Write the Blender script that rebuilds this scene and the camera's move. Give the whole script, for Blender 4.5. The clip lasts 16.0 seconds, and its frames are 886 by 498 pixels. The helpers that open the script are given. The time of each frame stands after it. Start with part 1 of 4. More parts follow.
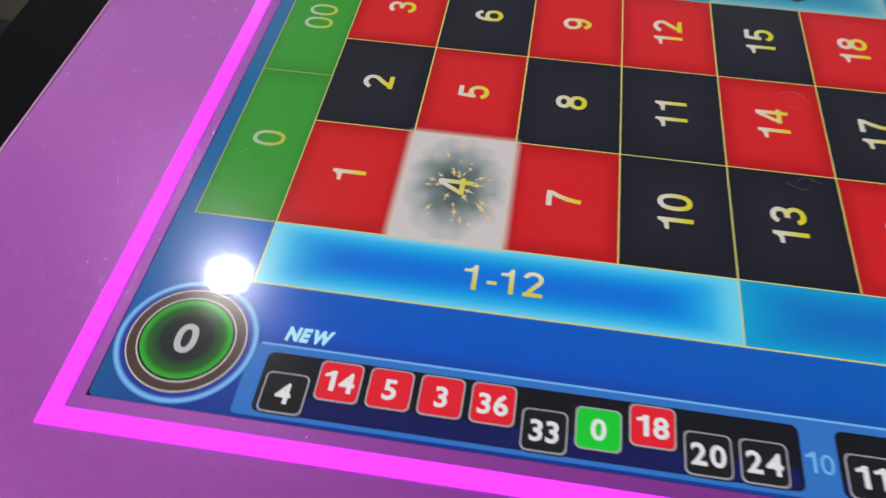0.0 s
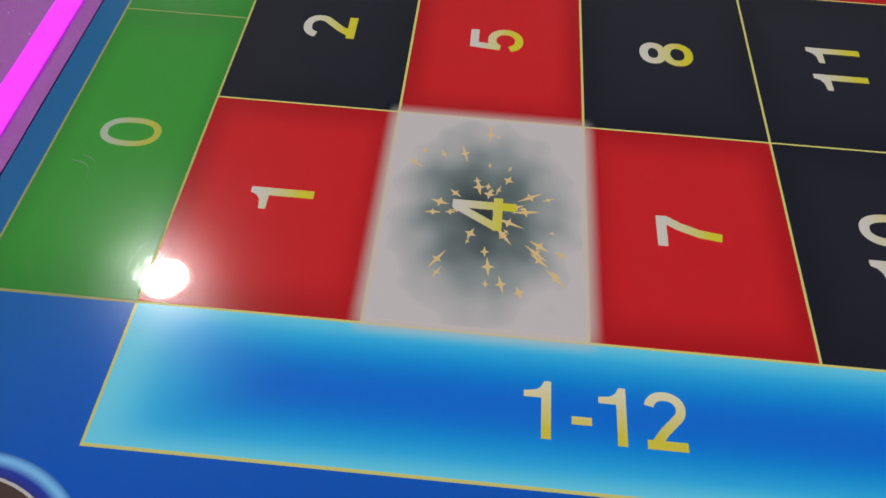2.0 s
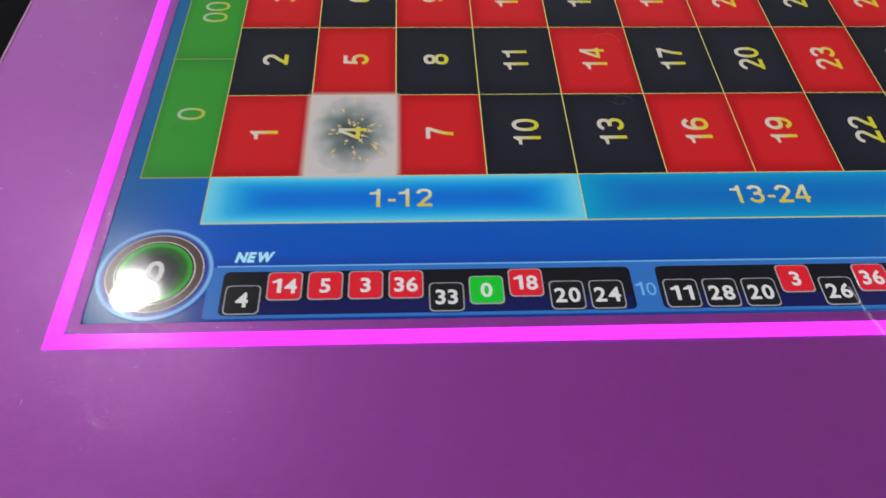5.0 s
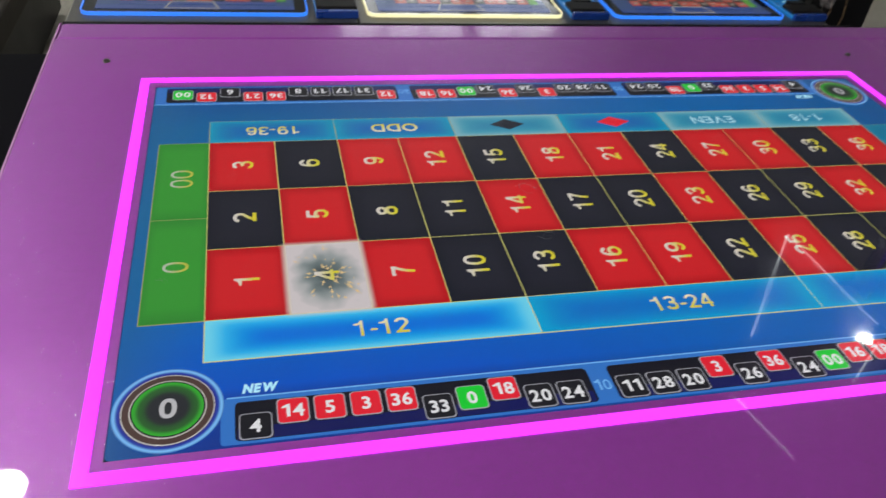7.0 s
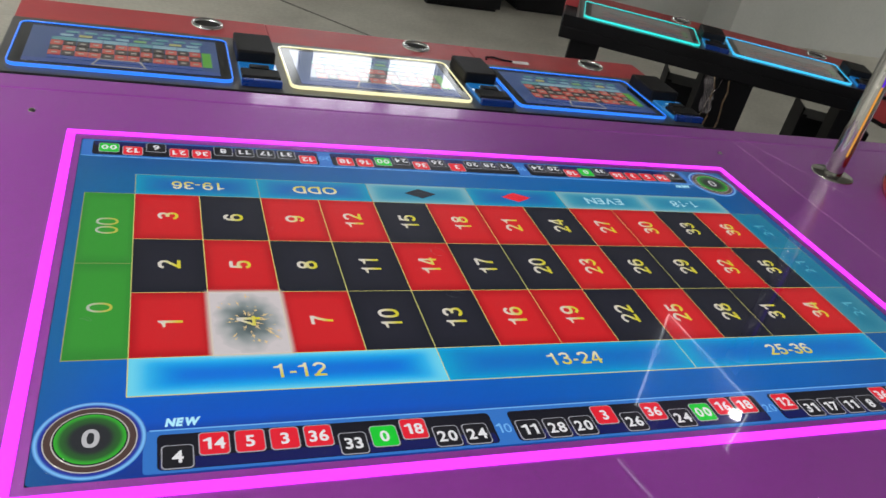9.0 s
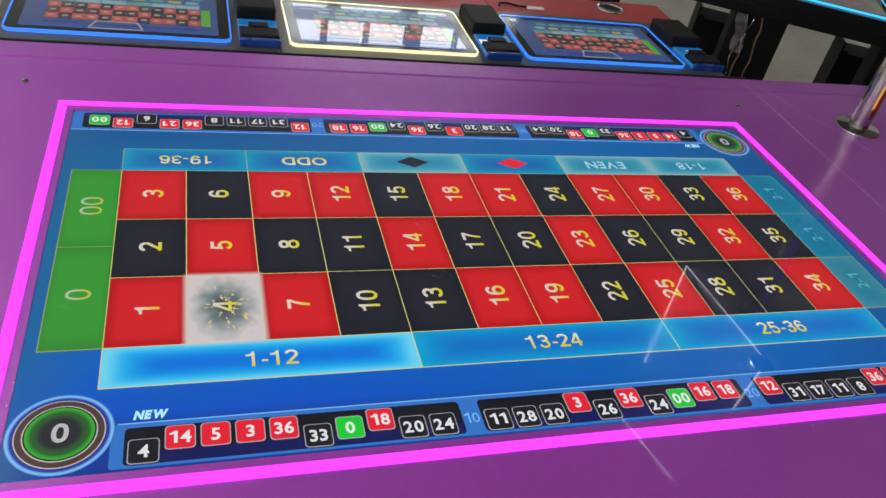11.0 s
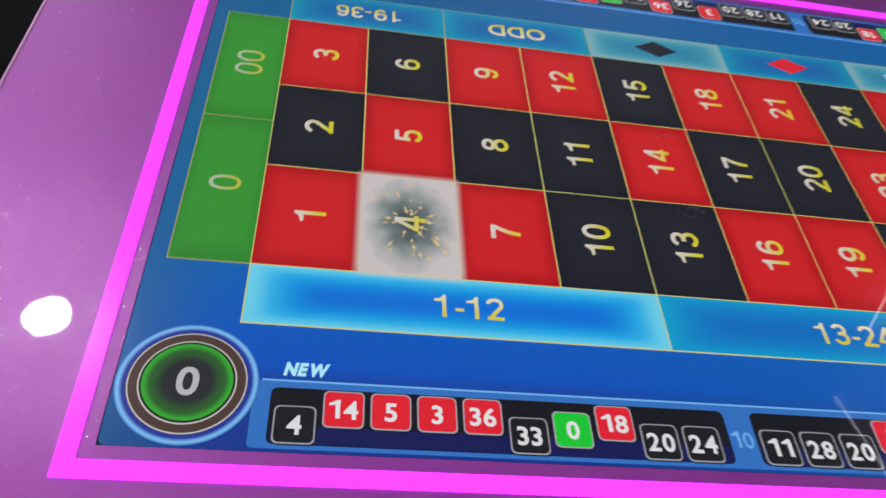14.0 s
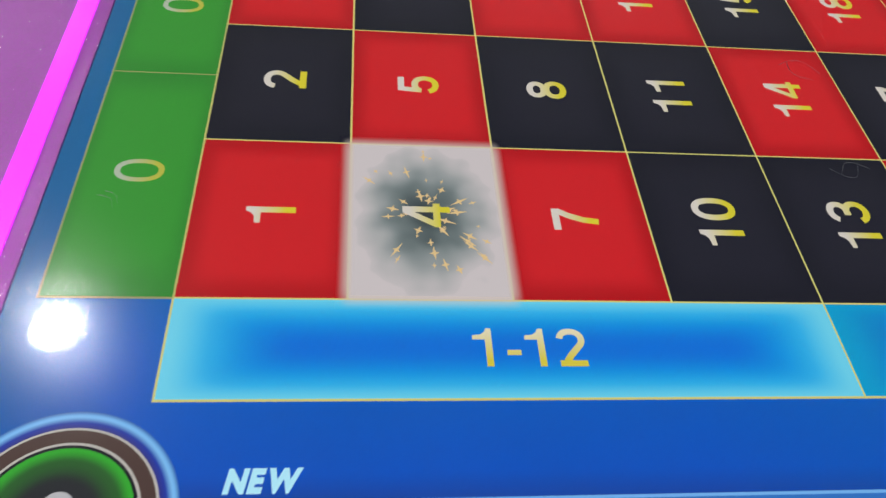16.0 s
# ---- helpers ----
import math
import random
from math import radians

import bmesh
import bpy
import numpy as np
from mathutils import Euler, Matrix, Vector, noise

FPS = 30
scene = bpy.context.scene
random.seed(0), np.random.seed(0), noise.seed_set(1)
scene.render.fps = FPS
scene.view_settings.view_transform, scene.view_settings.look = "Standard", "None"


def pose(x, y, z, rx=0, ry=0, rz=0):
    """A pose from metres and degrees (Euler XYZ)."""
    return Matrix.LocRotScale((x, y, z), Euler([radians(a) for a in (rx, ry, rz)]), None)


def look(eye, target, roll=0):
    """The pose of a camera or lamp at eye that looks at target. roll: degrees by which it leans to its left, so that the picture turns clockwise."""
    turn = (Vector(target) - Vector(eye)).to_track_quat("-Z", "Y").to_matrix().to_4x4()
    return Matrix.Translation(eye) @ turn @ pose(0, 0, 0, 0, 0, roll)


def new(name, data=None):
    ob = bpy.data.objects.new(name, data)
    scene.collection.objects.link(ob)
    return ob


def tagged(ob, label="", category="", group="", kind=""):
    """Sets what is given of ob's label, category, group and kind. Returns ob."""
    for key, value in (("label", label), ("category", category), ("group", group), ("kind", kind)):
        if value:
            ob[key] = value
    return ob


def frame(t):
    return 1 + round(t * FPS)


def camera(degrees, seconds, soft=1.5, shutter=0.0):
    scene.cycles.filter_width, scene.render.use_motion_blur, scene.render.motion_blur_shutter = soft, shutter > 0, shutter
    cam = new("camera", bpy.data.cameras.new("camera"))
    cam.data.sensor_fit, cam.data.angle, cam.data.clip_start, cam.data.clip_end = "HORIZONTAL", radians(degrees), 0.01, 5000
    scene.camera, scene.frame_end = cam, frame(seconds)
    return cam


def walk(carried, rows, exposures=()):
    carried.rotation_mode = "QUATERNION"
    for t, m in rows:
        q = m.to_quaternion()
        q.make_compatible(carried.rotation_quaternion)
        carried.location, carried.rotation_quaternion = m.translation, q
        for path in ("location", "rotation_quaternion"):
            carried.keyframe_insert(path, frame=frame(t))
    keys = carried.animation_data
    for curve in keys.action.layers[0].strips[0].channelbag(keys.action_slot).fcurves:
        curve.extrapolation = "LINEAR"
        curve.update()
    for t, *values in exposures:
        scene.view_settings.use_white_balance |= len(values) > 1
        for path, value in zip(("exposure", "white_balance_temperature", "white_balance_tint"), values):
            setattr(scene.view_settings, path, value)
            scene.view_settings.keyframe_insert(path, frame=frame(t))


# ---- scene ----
cam = camera(59.0, 16.0, 1.5, 0.4)

PATH = [
    (0, (0.217, -0.438, 1.337), (0.035, 0.808, -0.217), 0.7),
    (0.5, (0.163, -0.343, 1.278), (0.007, 0.852, -0.318), -1.0),
    (1, (0.15, -0.236, 1.176), (0.037, 0.929, -0.446), -1.2),
    (1.5, (0.154, -0.188, 1.114), (0.094, 0.983, -0.507), 1.8),
    (2, (0.147, -0.184, 1.101), (0.085, 1.028, -0.488), 2.8),
    (2.5, (0.148, -0.171, 1.077), (0.084, 1.03, -0.521), 2.4),
    (3, (0.18, -0.234, 1.156), (0.122, 0.959, -0.448), 2.0),
    (3.5, (0.287, -0.383, 1.321), (0.212, 0.749, -0.326), -2.2),
    (3.7, (0.332, -0.442, 1.357), (0.273, 0.67, -0.305), -2.8),
    (5.8, (0.114, -0.629, 1.442), (0.301, 0.733, -0.011), 4.5),
    (6, (0.093, -0.631, 1.449), (0.31, 0.744, 0.013), 4.5),
    (6.5, (0.072, -0.663, 1.461), (0.403, 0.784, 0.12), 5.1),
    (7, (0.074, -0.722, 1.476), (0.521, 0.791, 0.247), 6.8),
    (7.5, (0.067, -0.773, 1.482), (0.691, 0.762, 0.363), 11.0),
    (8, (0.039, -0.8, 1.492), (0.81, 0.738, 0.472), 15.1),
    (8.5, (0.025, -0.812, 1.497), (0.805, 0.733, 0.494), 15.7),
    (8.7, (0.021, -0.81, 1.493), (0.773, 0.749, 0.491), 14.9),
    (10.8, (0.111, -0.768, 1.57), (0.702, 0.716, 0.367), 12.5),
    (11, (0.121, -0.771, 1.576), (0.715, 0.713, 0.375), 12.3),
    (11.5, (0.122, -0.775, 1.577), (0.735, 0.713, 0.389), 12.5),
    (12, (0.118, -0.778, 1.579), (0.737, 0.712, 0.396), 12.9),
    (12.5, (0.121, -0.761, 1.571), (0.705, 0.732, 0.376), 13.2),
    (13, (0.109, -0.686, 1.538), (0.559, 0.804, 0.283), 12.5),
    (13.5, (0.096, -0.583, 1.468), (0.444, 0.844, 0.111), 12.2),
    (14, (0.067, -0.486, 1.39), (0.369, 0.828, -0.088), 14.4),
    (14.5, (0.063, -0.421, 1.336), (0.302, 0.849, -0.191), 14.0),
    (15, (0.064, -0.379, 1.294), (0.289, 0.866, -0.255), 12.9),
    (15.5, (0.081, -0.321, 1.233), (0.31, 0.935, -0.306), 10.5),
    (16, (0.106, -0.283, 1.187), (0.331, 0.993, -0.337), 8.6),
]
walk(cam, [(t, look(eye, target, roll)) for t, eye, target, roll in PATH],
     ((0, 0.0), (0.5, -0.36), (1, -0.36), (1.5, -0.42), (2, -0.32), (3, -0.32), (3.5, -0.55), (5.8, 0.05), (6.1, 0.08), (6.5, -0.18), (7, 0.0), (7.5, -0.18), (8.3, 0.06), (11, 0.12), (12, 0.1), (12.5, 0.02), (13, 0.0), (13.5, -0.26), (14, 0.0), (15, 0.0), (15.5, -0.12), (16, 0.0)))

# ---- plan: unit of the table's layout, and the height of its top ----
S, ZT = 1.28, 0.80
TO_WORLD = Matrix.Translation((0, 0, ZT)) @ Matrix.Diagonal((S, S, S, 1))
FLOOR = -ZT / S
CEIL = 1.80
PLACE = [Matrix.Identity(4)]
ORIGIN = {}

# ---- world and exposure ----
world = bpy.data.worlds.new("world")
scene.world = world
world.use_nodes = True
world.node_tree.nodes["Background"].inputs[0].default_value = (0.75, 0.85, 1.0, 1)
world.node_tree.nodes["Background"].inputs[1].default_value = 0.4
scene.view_settings.exposure = 0.0

# strengths of the windows, the downlights and the added canopy edges
WINDOW_GLOW, DOWNLIGHT_GLOW, EDGE_GLOW = 4.6, 210.0, 4.4


# ---- materials ----
class Nodes:
    """A small node builder round one material."""

    def __init__(self, name):
        self.mat = bpy.data.materials.new(name)
        self.mat.use_nodes = True
        self.tree = self.mat.node_tree
        self.bsdf = self.tree.nodes["Principled BSDF"]

    def add(self, kind, **fields):
        n = self.tree.nodes.new(kind)
        for key, value in fields.items():
            if key in n.inputs:
                n.inputs[key].default_value = value
        return n

    def join(self, a, b):
        self.tree.links.new(a, b)

    def math(self, op, a, b=0.0, c=None):
        n = self.tree.nodes.new("ShaderNodeMath")
        n.operation = op
        for i, v in enumerate((a, b, c)):
            if v is None:
                continue
            if isinstance(v, (int, float)):
                n.inputs[i].default_value = v
            else:
                self.join(v, n.inputs[i])
        return n.outputs[0]

    def ramp(self, fac, *stops, mode="LINEAR"):
        n = self.tree.nodes.new("ShaderNodeValToRGB")
        n.color_ramp.interpolation = mode
        e = n.color_ramp.elements
        while len(e) < len(stops):
            e.new(0.5)
        for el, (p, col) in zip(e, stops):
            el.position, el.color = p, (*col, 1)
        self.join(fac, n.inputs[0])
        return n.outputs[0]

    def mix(self, fac, a, b, blend="MIX"):
        n = self.tree.nodes.new("ShaderNodeMix")
        n.data_type, n.blend_type = "RGBA", blend
        for sock, v in ((n.inputs[0], fac), (n.inputs[6], a), (n.inputs[7], b)):
            if isinstance(v, (int, float)):
                sock.default_value = v
            elif isinstance(v, tuple):
                sock.default_value = (*v, 1)
            else:
                self.join(v, sock)
        return n.outputs[2]

    def coords(self, which="Object"):
        return self.tree.nodes.new("ShaderNodeTexCoord").outputs[which]

    def noise(self, scale, detail=4.0, rough=0.55, vec=None):
        n = self.add("ShaderNodeTexNoise", Scale=scale, Detail=detail, Roughness=rough)
        if vec is None:
            vec = self.tree.nodes.new("ShaderNodeNewGeometry").outputs["Position"]
        self.join(vec, n.inputs["Vector"])
        return n.outputs["Fac"]

    def bump(self, height, strength, distance=0.001):
        n = self.add("ShaderNodeBump", Strength=strength, Distance=distance)
        self.join(height, n.inputs["Height"])
        self.join(n.outputs[0], self.bsdf.inputs["Normal"])

    def put(self, **fields):
        names = {"color": "Base Color", "rough": "Roughness", "metal": "Metallic", "coat": "Coat Weight", "coat_rough": "Coat Roughness",
                 "glow": "Emission Color", "strength": "Emission Strength", "spec": "Specular IOR Level", "through": "Transmission Weight", "ior": "IOR"}
        for key, v in fields.items():
            sock = self.bsdf.inputs[names[key]]
            if isinstance(v, (int, float)):
                sock.default_value = v
            elif isinstance(v, tuple):
                sock.default_value = (*v, 1)
            else:
                self.join(v, sock)
        return self.mat


def worn(name, a, b, rough=(0.3, 0.5), scale=6.0, grain=300.0, bump=0.15, metal=0.0, coat=0.0):
    """A surface with broad stains and fine grain between two colours."""
    n = Nodes(name)
    broad, fine = n.noise(scale), n.noise(grain, 2.0)
    fac = n.math("ADD", n.math("MULTIPLY", broad, 0.7), n.math("MULTIPLY", fine, 0.3))
    rg = n.add("ShaderNodeMapRange")
    n.join(broad, rg.inputs[0])
    rg.inputs[3].default_value, rg.inputs[4].default_value = rough
    n.bump(fine, bump)
    return n.put(color=n.ramp(fac, (0.3, a), (0.7, b)), rough=rg.outputs[0], metal=metal, coat=coat)


def smudged(n):
    """Roughness of the front glass: clean, with faint wiped patches and dusty streaks."""
    pos = n.tree.nodes.new("ShaderNodeNewGeometry").outputs["Position"]
    patch = n.noise(7.0, 5.0, 0.6, pos)
    stretch = n.tree.nodes.new("ShaderNodeVectorMath")
    stretch.operation = "MULTIPLY"
    n.join(pos, stretch.inputs[0])
    stretch.inputs[1].default_value = (620.0, 110.0, 1.0)
    streak = n.noise(1.0, 3.0, 0.65, stretch.outputs[0])
    streak = n.math("MULTIPLY", n.ramp(streak, (0.54, (0, 0, 0)), (0.70, (0.2, 0.2, 0.2))), n.ramp(n.noise(9.0, 2.0, 0.5, pos), (0.42, (0, 0, 0)), (0.55, (1, 1, 1))))
    return n.math("ADD", n.ramp(patch, (0.5, (0.02, 0.02, 0.02)), (0.72, (0.085, 0.085, 0.085))), streak)


def lit(name, col, strength=1.0, vary=0.0):
    """A patch of a lit display behind its glossy front."""
    n = Nodes(name)
    if vary:
        f = n.noise(9.0, 3.0)
        glow = n.mix(n.math("MULTIPLY", f, vary), col, tuple(c * 0.55 for c in col))
    else:
        glow = col
    return n.put(color=(0.005, 0.005, 0.006), rough=0.18, spec=0.22, coat=1.0, coat_rough=0.025, glow=glow, strength=strength)


def box_distance(n, hx, hy):
    """0 at the middle of a patch of half sizes hx, hy (world metres), 1 at its rim."""
    sep = n.add("ShaderNodeSeparateXYZ")
    n.join(n.coords(), sep.inputs[0])
    ax = n.math("DIVIDE", n.math("ABSOLUTE", sep.outputs[0]), hx)
    ay = n.math("DIVIDE", n.math("ABSOLUTE", sep.outputs[1]), hy)
    return ax, ay


def lit_cell(name, inner, rim, hx, hy, start=0.55):
    n = Nodes(name)
    ax, ay = box_distance(n, hx, hy)
    d = n.math("SMOOTH_MAX", ax, ay, 0.25)
    return n.put(color=(0.005, 0.005, 0.006), rough=0.18, spec=0.22, coat=1.0, coat_rough=smudged(n), glow=n.ramp(d, (start, inner), (1.0, rim), mode="EASE"), strength=1.0)


def lit_bar(name, inner, rim, hx, hy, mid=None):
    """A long field: glow creeping in from the long sides, less from the ends."""
    n = Nodes(name)
    ax, ay = box_distance(n, hx, hy)
    ex = n.math("SUBTRACT", 1.0, n.math("MULTIPLY", n.math("SUBTRACT", 1.0, ax), min(0.55 * hx / hy, 2.7)))
    d = n.math("SMOOTH_MAX", n.math("MAXIMUM", ex, 0.0), ay, 0.45)
    mid = mid or tuple(a * 0.55 + b * 0.45 * k for a, b, k in zip(inner, rim, (0.3, 1.0, 1.0)))
    return n.put(color=(0.005, 0.005, 0.006), rough=0.18, spec=0.22, coat=1.0, coat_rough=smudged(n), glow=n.ramp(d, (0.0, inner), (0.3, inner), (0.74, mid), (1.05, rim), mode="B_SPLINE"), strength=1.0)


def purple_paint(name="purple_metallic_paint", coat_rough=0.025):
    n = Nodes(name)
    pos = n.tree.nodes.new("ShaderNodeNewGeometry").outputs["Position"]
    flakes = n.add("ShaderNodeTexVoronoi", Scale=1900.0)
    n.join(pos, flakes.inputs["Vector"])
    sep = n.add("ShaderNodeSeparateColor")
    n.join(flakes.outputs["Color"], sep.inputs[0])
    spark = n.math("MULTIPLY", n.math("GREATER_THAN", sep.outputs[2], 0.88), n.math("LESS_THAN", flakes.outputs["Distance"], 0.35))
    broad, mid, fine = n.noise(2.2), n.noise(60.0, 3.0), n.noise(900.0, 2.0)
    col = n.ramp(n.math("ADD", n.math("MULTIPLY", broad, 0.6), n.math("MULTIPLY", mid, 0.4)), (0.3, (0.34, 0.042, 0.43)), (0.7, (0.40, 0.058, 0.50)))
    col = n.mix(n.math("MULTIPLY", n.math("SUBTRACT", sep.outputs[1], 0.5), 0.2), col, (0.55, 0.2, 0.66))
    col = n.mix(spark, col, (0.68, 0.52, 0.74))
    # each flake lies at its own slight tilt
    centred = n.tree.nodes.new("ShaderNodeVectorMath")
    centred.operation = "MULTIPLY_ADD"
    n.join(flakes.outputs["Color"], centred.inputs[0])
    centred.inputs[1].default_value, centred.inputs[2].default_value = (1.0, 1.0, 0.0), (-0.5, -0.5, 0.0)
    tilt = n.tree.nodes.new("ShaderNodeVectorMath")
    tilt.operation = "SCALE"
    n.join(centred.outputs[0], tilt.inputs[0])
    n.join(n.math("MULTIPLY_ADD", spark, 0.05, 0.13), tilt.inputs["Scale"])
    total = n.tree.nodes.new("ShaderNodeVectorMath")
    total.operation = "ADD"
    n.join(n.tree.nodes.new("ShaderNodeNewGeometry").outputs["Normal"], total.inputs[0])
    n.join(tilt.outputs[0], total.inputs[1])
    unit = n.tree.nodes.new("ShaderNodeVectorMath")
    unit.operation = "NORMALIZE"
    n.join(total.outputs[0], unit.inputs[0])
    n.join(unit.outputs[0], n.bsdf.inputs["Normal"])
    coat = n.add("ShaderNodeBump", Strength=0.004, Distance=0.0004)
    n.join(fine, coat.inputs["Height"])
    n.join(coat.outputs[0], n.bsdf.inputs["Coat Normal"])
    sheen = n.math("MULTIPLY_ADD", mid, 0.16, 0.31)
    sheen = n.math("MULTIPLY", sheen, n.math("SUBTRACT", 1.0, n.math("MULTIPLY", spark, 0.46)))
    return n.put(color=col, rough=sheen, metal=n.math("MULTIPLY_ADD", spark, 0.6, 0.17), coat=0.85, coat_rough=coat_rough)


def display_back():
    """The blue ground of the game picture: deep blue near the players, greyer teal at the left rim."""
    n = Nodes("display_blue")
    sep = n.add("ShaderNodeSeparateXYZ")
    n.join(n.coords(), sep.inputs[0])
    v = n.math("ADD", n.math("DIVIDE", sep.outputs[1], 0.804), 0.5)
    u = n.math("ADD", n.math("DIVIDE", sep.outputs[0], 1.43), 0.5)
    col = n.ramp(v, (0.0, (0.006, 0.03, 0.25)), (0.075, (0.008, 0.04, 0.28)), (0.1, (0.0, 0.082, 0.54)), (0.2, (0.0, 0.11, 0.51)), (0.3, (0.0, 0.14, 0.40)),
                 (0.55, (0.0, 0.145, 0.32)), (0.82, (0.0, 0.12, 0.30)), (0.93, (0.004, 0.08, 0.27)))
    col = n.mix(n.ramp(u, (0.0, (0.7, 0.7, 0.7)), (0.06, (0, 0, 0))), col, (0.012, 0.12, 0.28))
    col = n.mix(n.ramp(u, (0.28, (0, 0, 0)), (0.6, (0.7, 0.7, 0.7))), col, (0.0, 0.13, 0.41))
    col = n.mix(n.ramp(u, (0.78, (0, 0, 0)), (0.98, (0.85, 0.85, 0.85))), col, (0.0, 0.075, 0.24))
    col = n.mix(n.math("MULTIPLY", n.noise(14.0, 4.0), 0.3), col, (0.0, 0.06, 0.32))
    return n.put(color=(0.005, 0.005, 0.006), rough=0.18, spec=0.22, coat=1.0, coat_rough=smudged(n), glow=col, strength=1.0)


def digit_paint(name, top, bottom, half):
    """Lettering that goes from one colour at its top to another at its foot."""
    n = Nodes(name)
    sep = n.add("ShaderNodeSeparateXYZ")
    n.join(n.coords(), sep.inputs[0])
    v = n.math("ADD", n.math("DIVIDE", sep.outputs[1], 2 * half), 0.5)
    return n.put(color=(0.005, 0.005, 0.006), rough=0.18, spec=0.22, coat=1.0, coat_rough=0.025, glow=n.ramp(v, (0.2, bottom), (0.55, tuple((a + b) / 2 for a, b in zip(top, bottom))), (0.85, top)), strength=1.0)


def flash_cell(hx, hy):
    """The winning number's field: white light with a dark blurred middle."""
    n = Nodes("flash_field")
    sep = n.add("ShaderNodeSeparateXYZ")
    n.join(n.coords(), sep.inputs[0])
    ax, ay = n.math("DIVIDE", sep.outputs[0], hx), n.math("DIVIDE", sep.outputs[1], hy)
    r = n.math("SQRT", n.math("ADD", n.math("MULTIPLY", ax, ax), n.math("MULTIPLY", ay, ay)))
    r = n.math("ADD", r, n.math("MULTIPLY", n.math("SUBTRACT", n.noise(60.0, 0.5), 0.5), 0.4))
    col = n.ramp(r, (0.06, (0.03, 0.04, 0.046)), (0.36, (0.10, 0.135, 0.14)), (0.62, (0.27, 0.31, 0.31)), (0.95, (0.57, 0.52, 0.53)), mode="B_SPLINE")
    return n.put(color=(0.005, 0.005, 0.006), rough=0.18, spec=0.22, coat=1.0, coat_rough=0.025, glow=col, strength=1.0)


def soft_glow():
    """Light spilling over the field's rim: fades out to nothing."""
    n = Nodes("flash_spill")
    ax, ay = box_distance(n, 0.0590, 0.0770)
    d = n.math("SMOOTH_MAX", ax, ay, 0.2)
    n.bsdf.inputs["Alpha"].default_value = 1.0
    n.join(n.ramp(d, (0.80, (0.75, 0.75, 0.75)), (1.0, (0, 0, 0)), mode="EASE"), n.bsdf.inputs["Alpha"])
    return n.put(color=(0.005, 0.005, 0.006), rough=0.18, spec=0.22, coat=1.0, coat_rough=0.025, glow=(0.58, 0.5, 0.47), strength=1.0)


M = {}
M["purple"] = purple_paint()
M["purple_edge"] = purple_paint("purple_edge_paint", 0.11)
M["bright_line"] = worn("pale_line", (0.5, 0.22, 0.5), (0.6, 0.3, 0.6), (0.2, 0.3))
M["plastic"] = worn("clear_plastic_film", (0.22, 0.2, 0.24), (0.4, 0.37, 0.36), (0.05, 0.14), 40.0, 300.0, 0.4)
M["plastic"].node_tree.nodes["Principled BSDF"].inputs["Alpha"].default_value = 0.3
M["seam"] = worn("dark_seam", (0.05, 0.015, 0.07), (0.08, 0.02, 0.1), (0.4, 0.6))
M["black"] = worn("black_satin_panel", (0.004, 0.004, 0.005), (0.010, 0.010, 0.012), (0.42, 0.6), 5.0, 500.0, 0.08)
M["deck"] = worn("dark_brushed_metal", (0.11, 0.105, 0.1), (0.17, 0.165, 0.155), (0.28, 0.4), 7.0, 700.0, 0.1, metal=0.6)
M["gloss"] = worn("black_gloss_panel", (0.006, 0.006, 0.008), (0.012, 0.012, 0.014), (0.06, 0.14), 4.0, 400.0, 0.03)
M["leather"] = worn("red_leatherette", (0.36, 0.035, 0.045), (0.5, 0.06, 0.065), (0.35, 0.5), 9.0, 240.0, 0.5)
M["red_gloss"] = worn("red_gloss_lacquer", (0.38, 0.014, 0.018), (0.46, 0.02, 0.024), (0.2, 0.3), 6.0, 600.0, 0.03, coat=0.3)
M["steel"] = worn("polished_steel", (0.36, 0.345, 0.33), (0.47, 0.455, 0.43), (0.09, 0.13), 20.0, 800.0, 0.0, metal=1.0)
M["chrome"] = worn("chrome", (0.7, 0.7, 0.7), (0.85, 0.85, 0.85), (0.04, 0.09), 20.0, 800.0, 0.0, metal=1.0)
M["black_glass"] = worn("black_glass_top", (0.003, 0.003, 0.005), (0.006, 0.006, 0.008), (0.5, 0.65), 4.0, 400.0, 0.02)
M["black_glass"].node_tree.nodes["Principled BSDF"].inputs["Specular IOR Level"].default_value = 0.02
M["dark_grey"] = worn("dark_grey_fabric", (0.035, 0.032, 0.029), (0.06, 0.056, 0.05), (0.6, 0.8), 6.0, 300.0, 0.3)
M["dark_grey"].node_tree.nodes["Principled BSDF"].inputs["Specular IOR Level"].default_value = 0.05
M["hole"] = worn("cup_well", (0.006, 0.006, 0.006), (0.012, 0.012, 0.012), (0.8, 0.95))
M["brown_cable"] = worn("brown_cable", (0.16, 0.1, 0.05), (0.24, 0.16, 0.09), (0.3, 0.45))
M["scratch"] = worn("scratch", (0.17, 0.17, 0.19), (0.26, 0.26, 0.28), (0.3, 0.5))
M["white_plastic"] = worn("white_plastic", (0.7, 0.7, 0.68), (0.8, 0.8, 0.78), (0.3, 0.4))
M["black"].node_tree.nodes["Principled BSDF"].inputs["Specular IOR Level"].default_value = 0.2
M["blue_plastic"] = worn("blue_plastic", (0.006, 0.035, 0.22), (0.01, 0.05, 0.3), (0.2, 0.35))
M["concrete"] = worn("grey_floor_screed", (0.37, 0.355, 0.305), (0.64, 0.62, 0.54), (0.35, 0.6), 1.6, 40.0, 0.1)
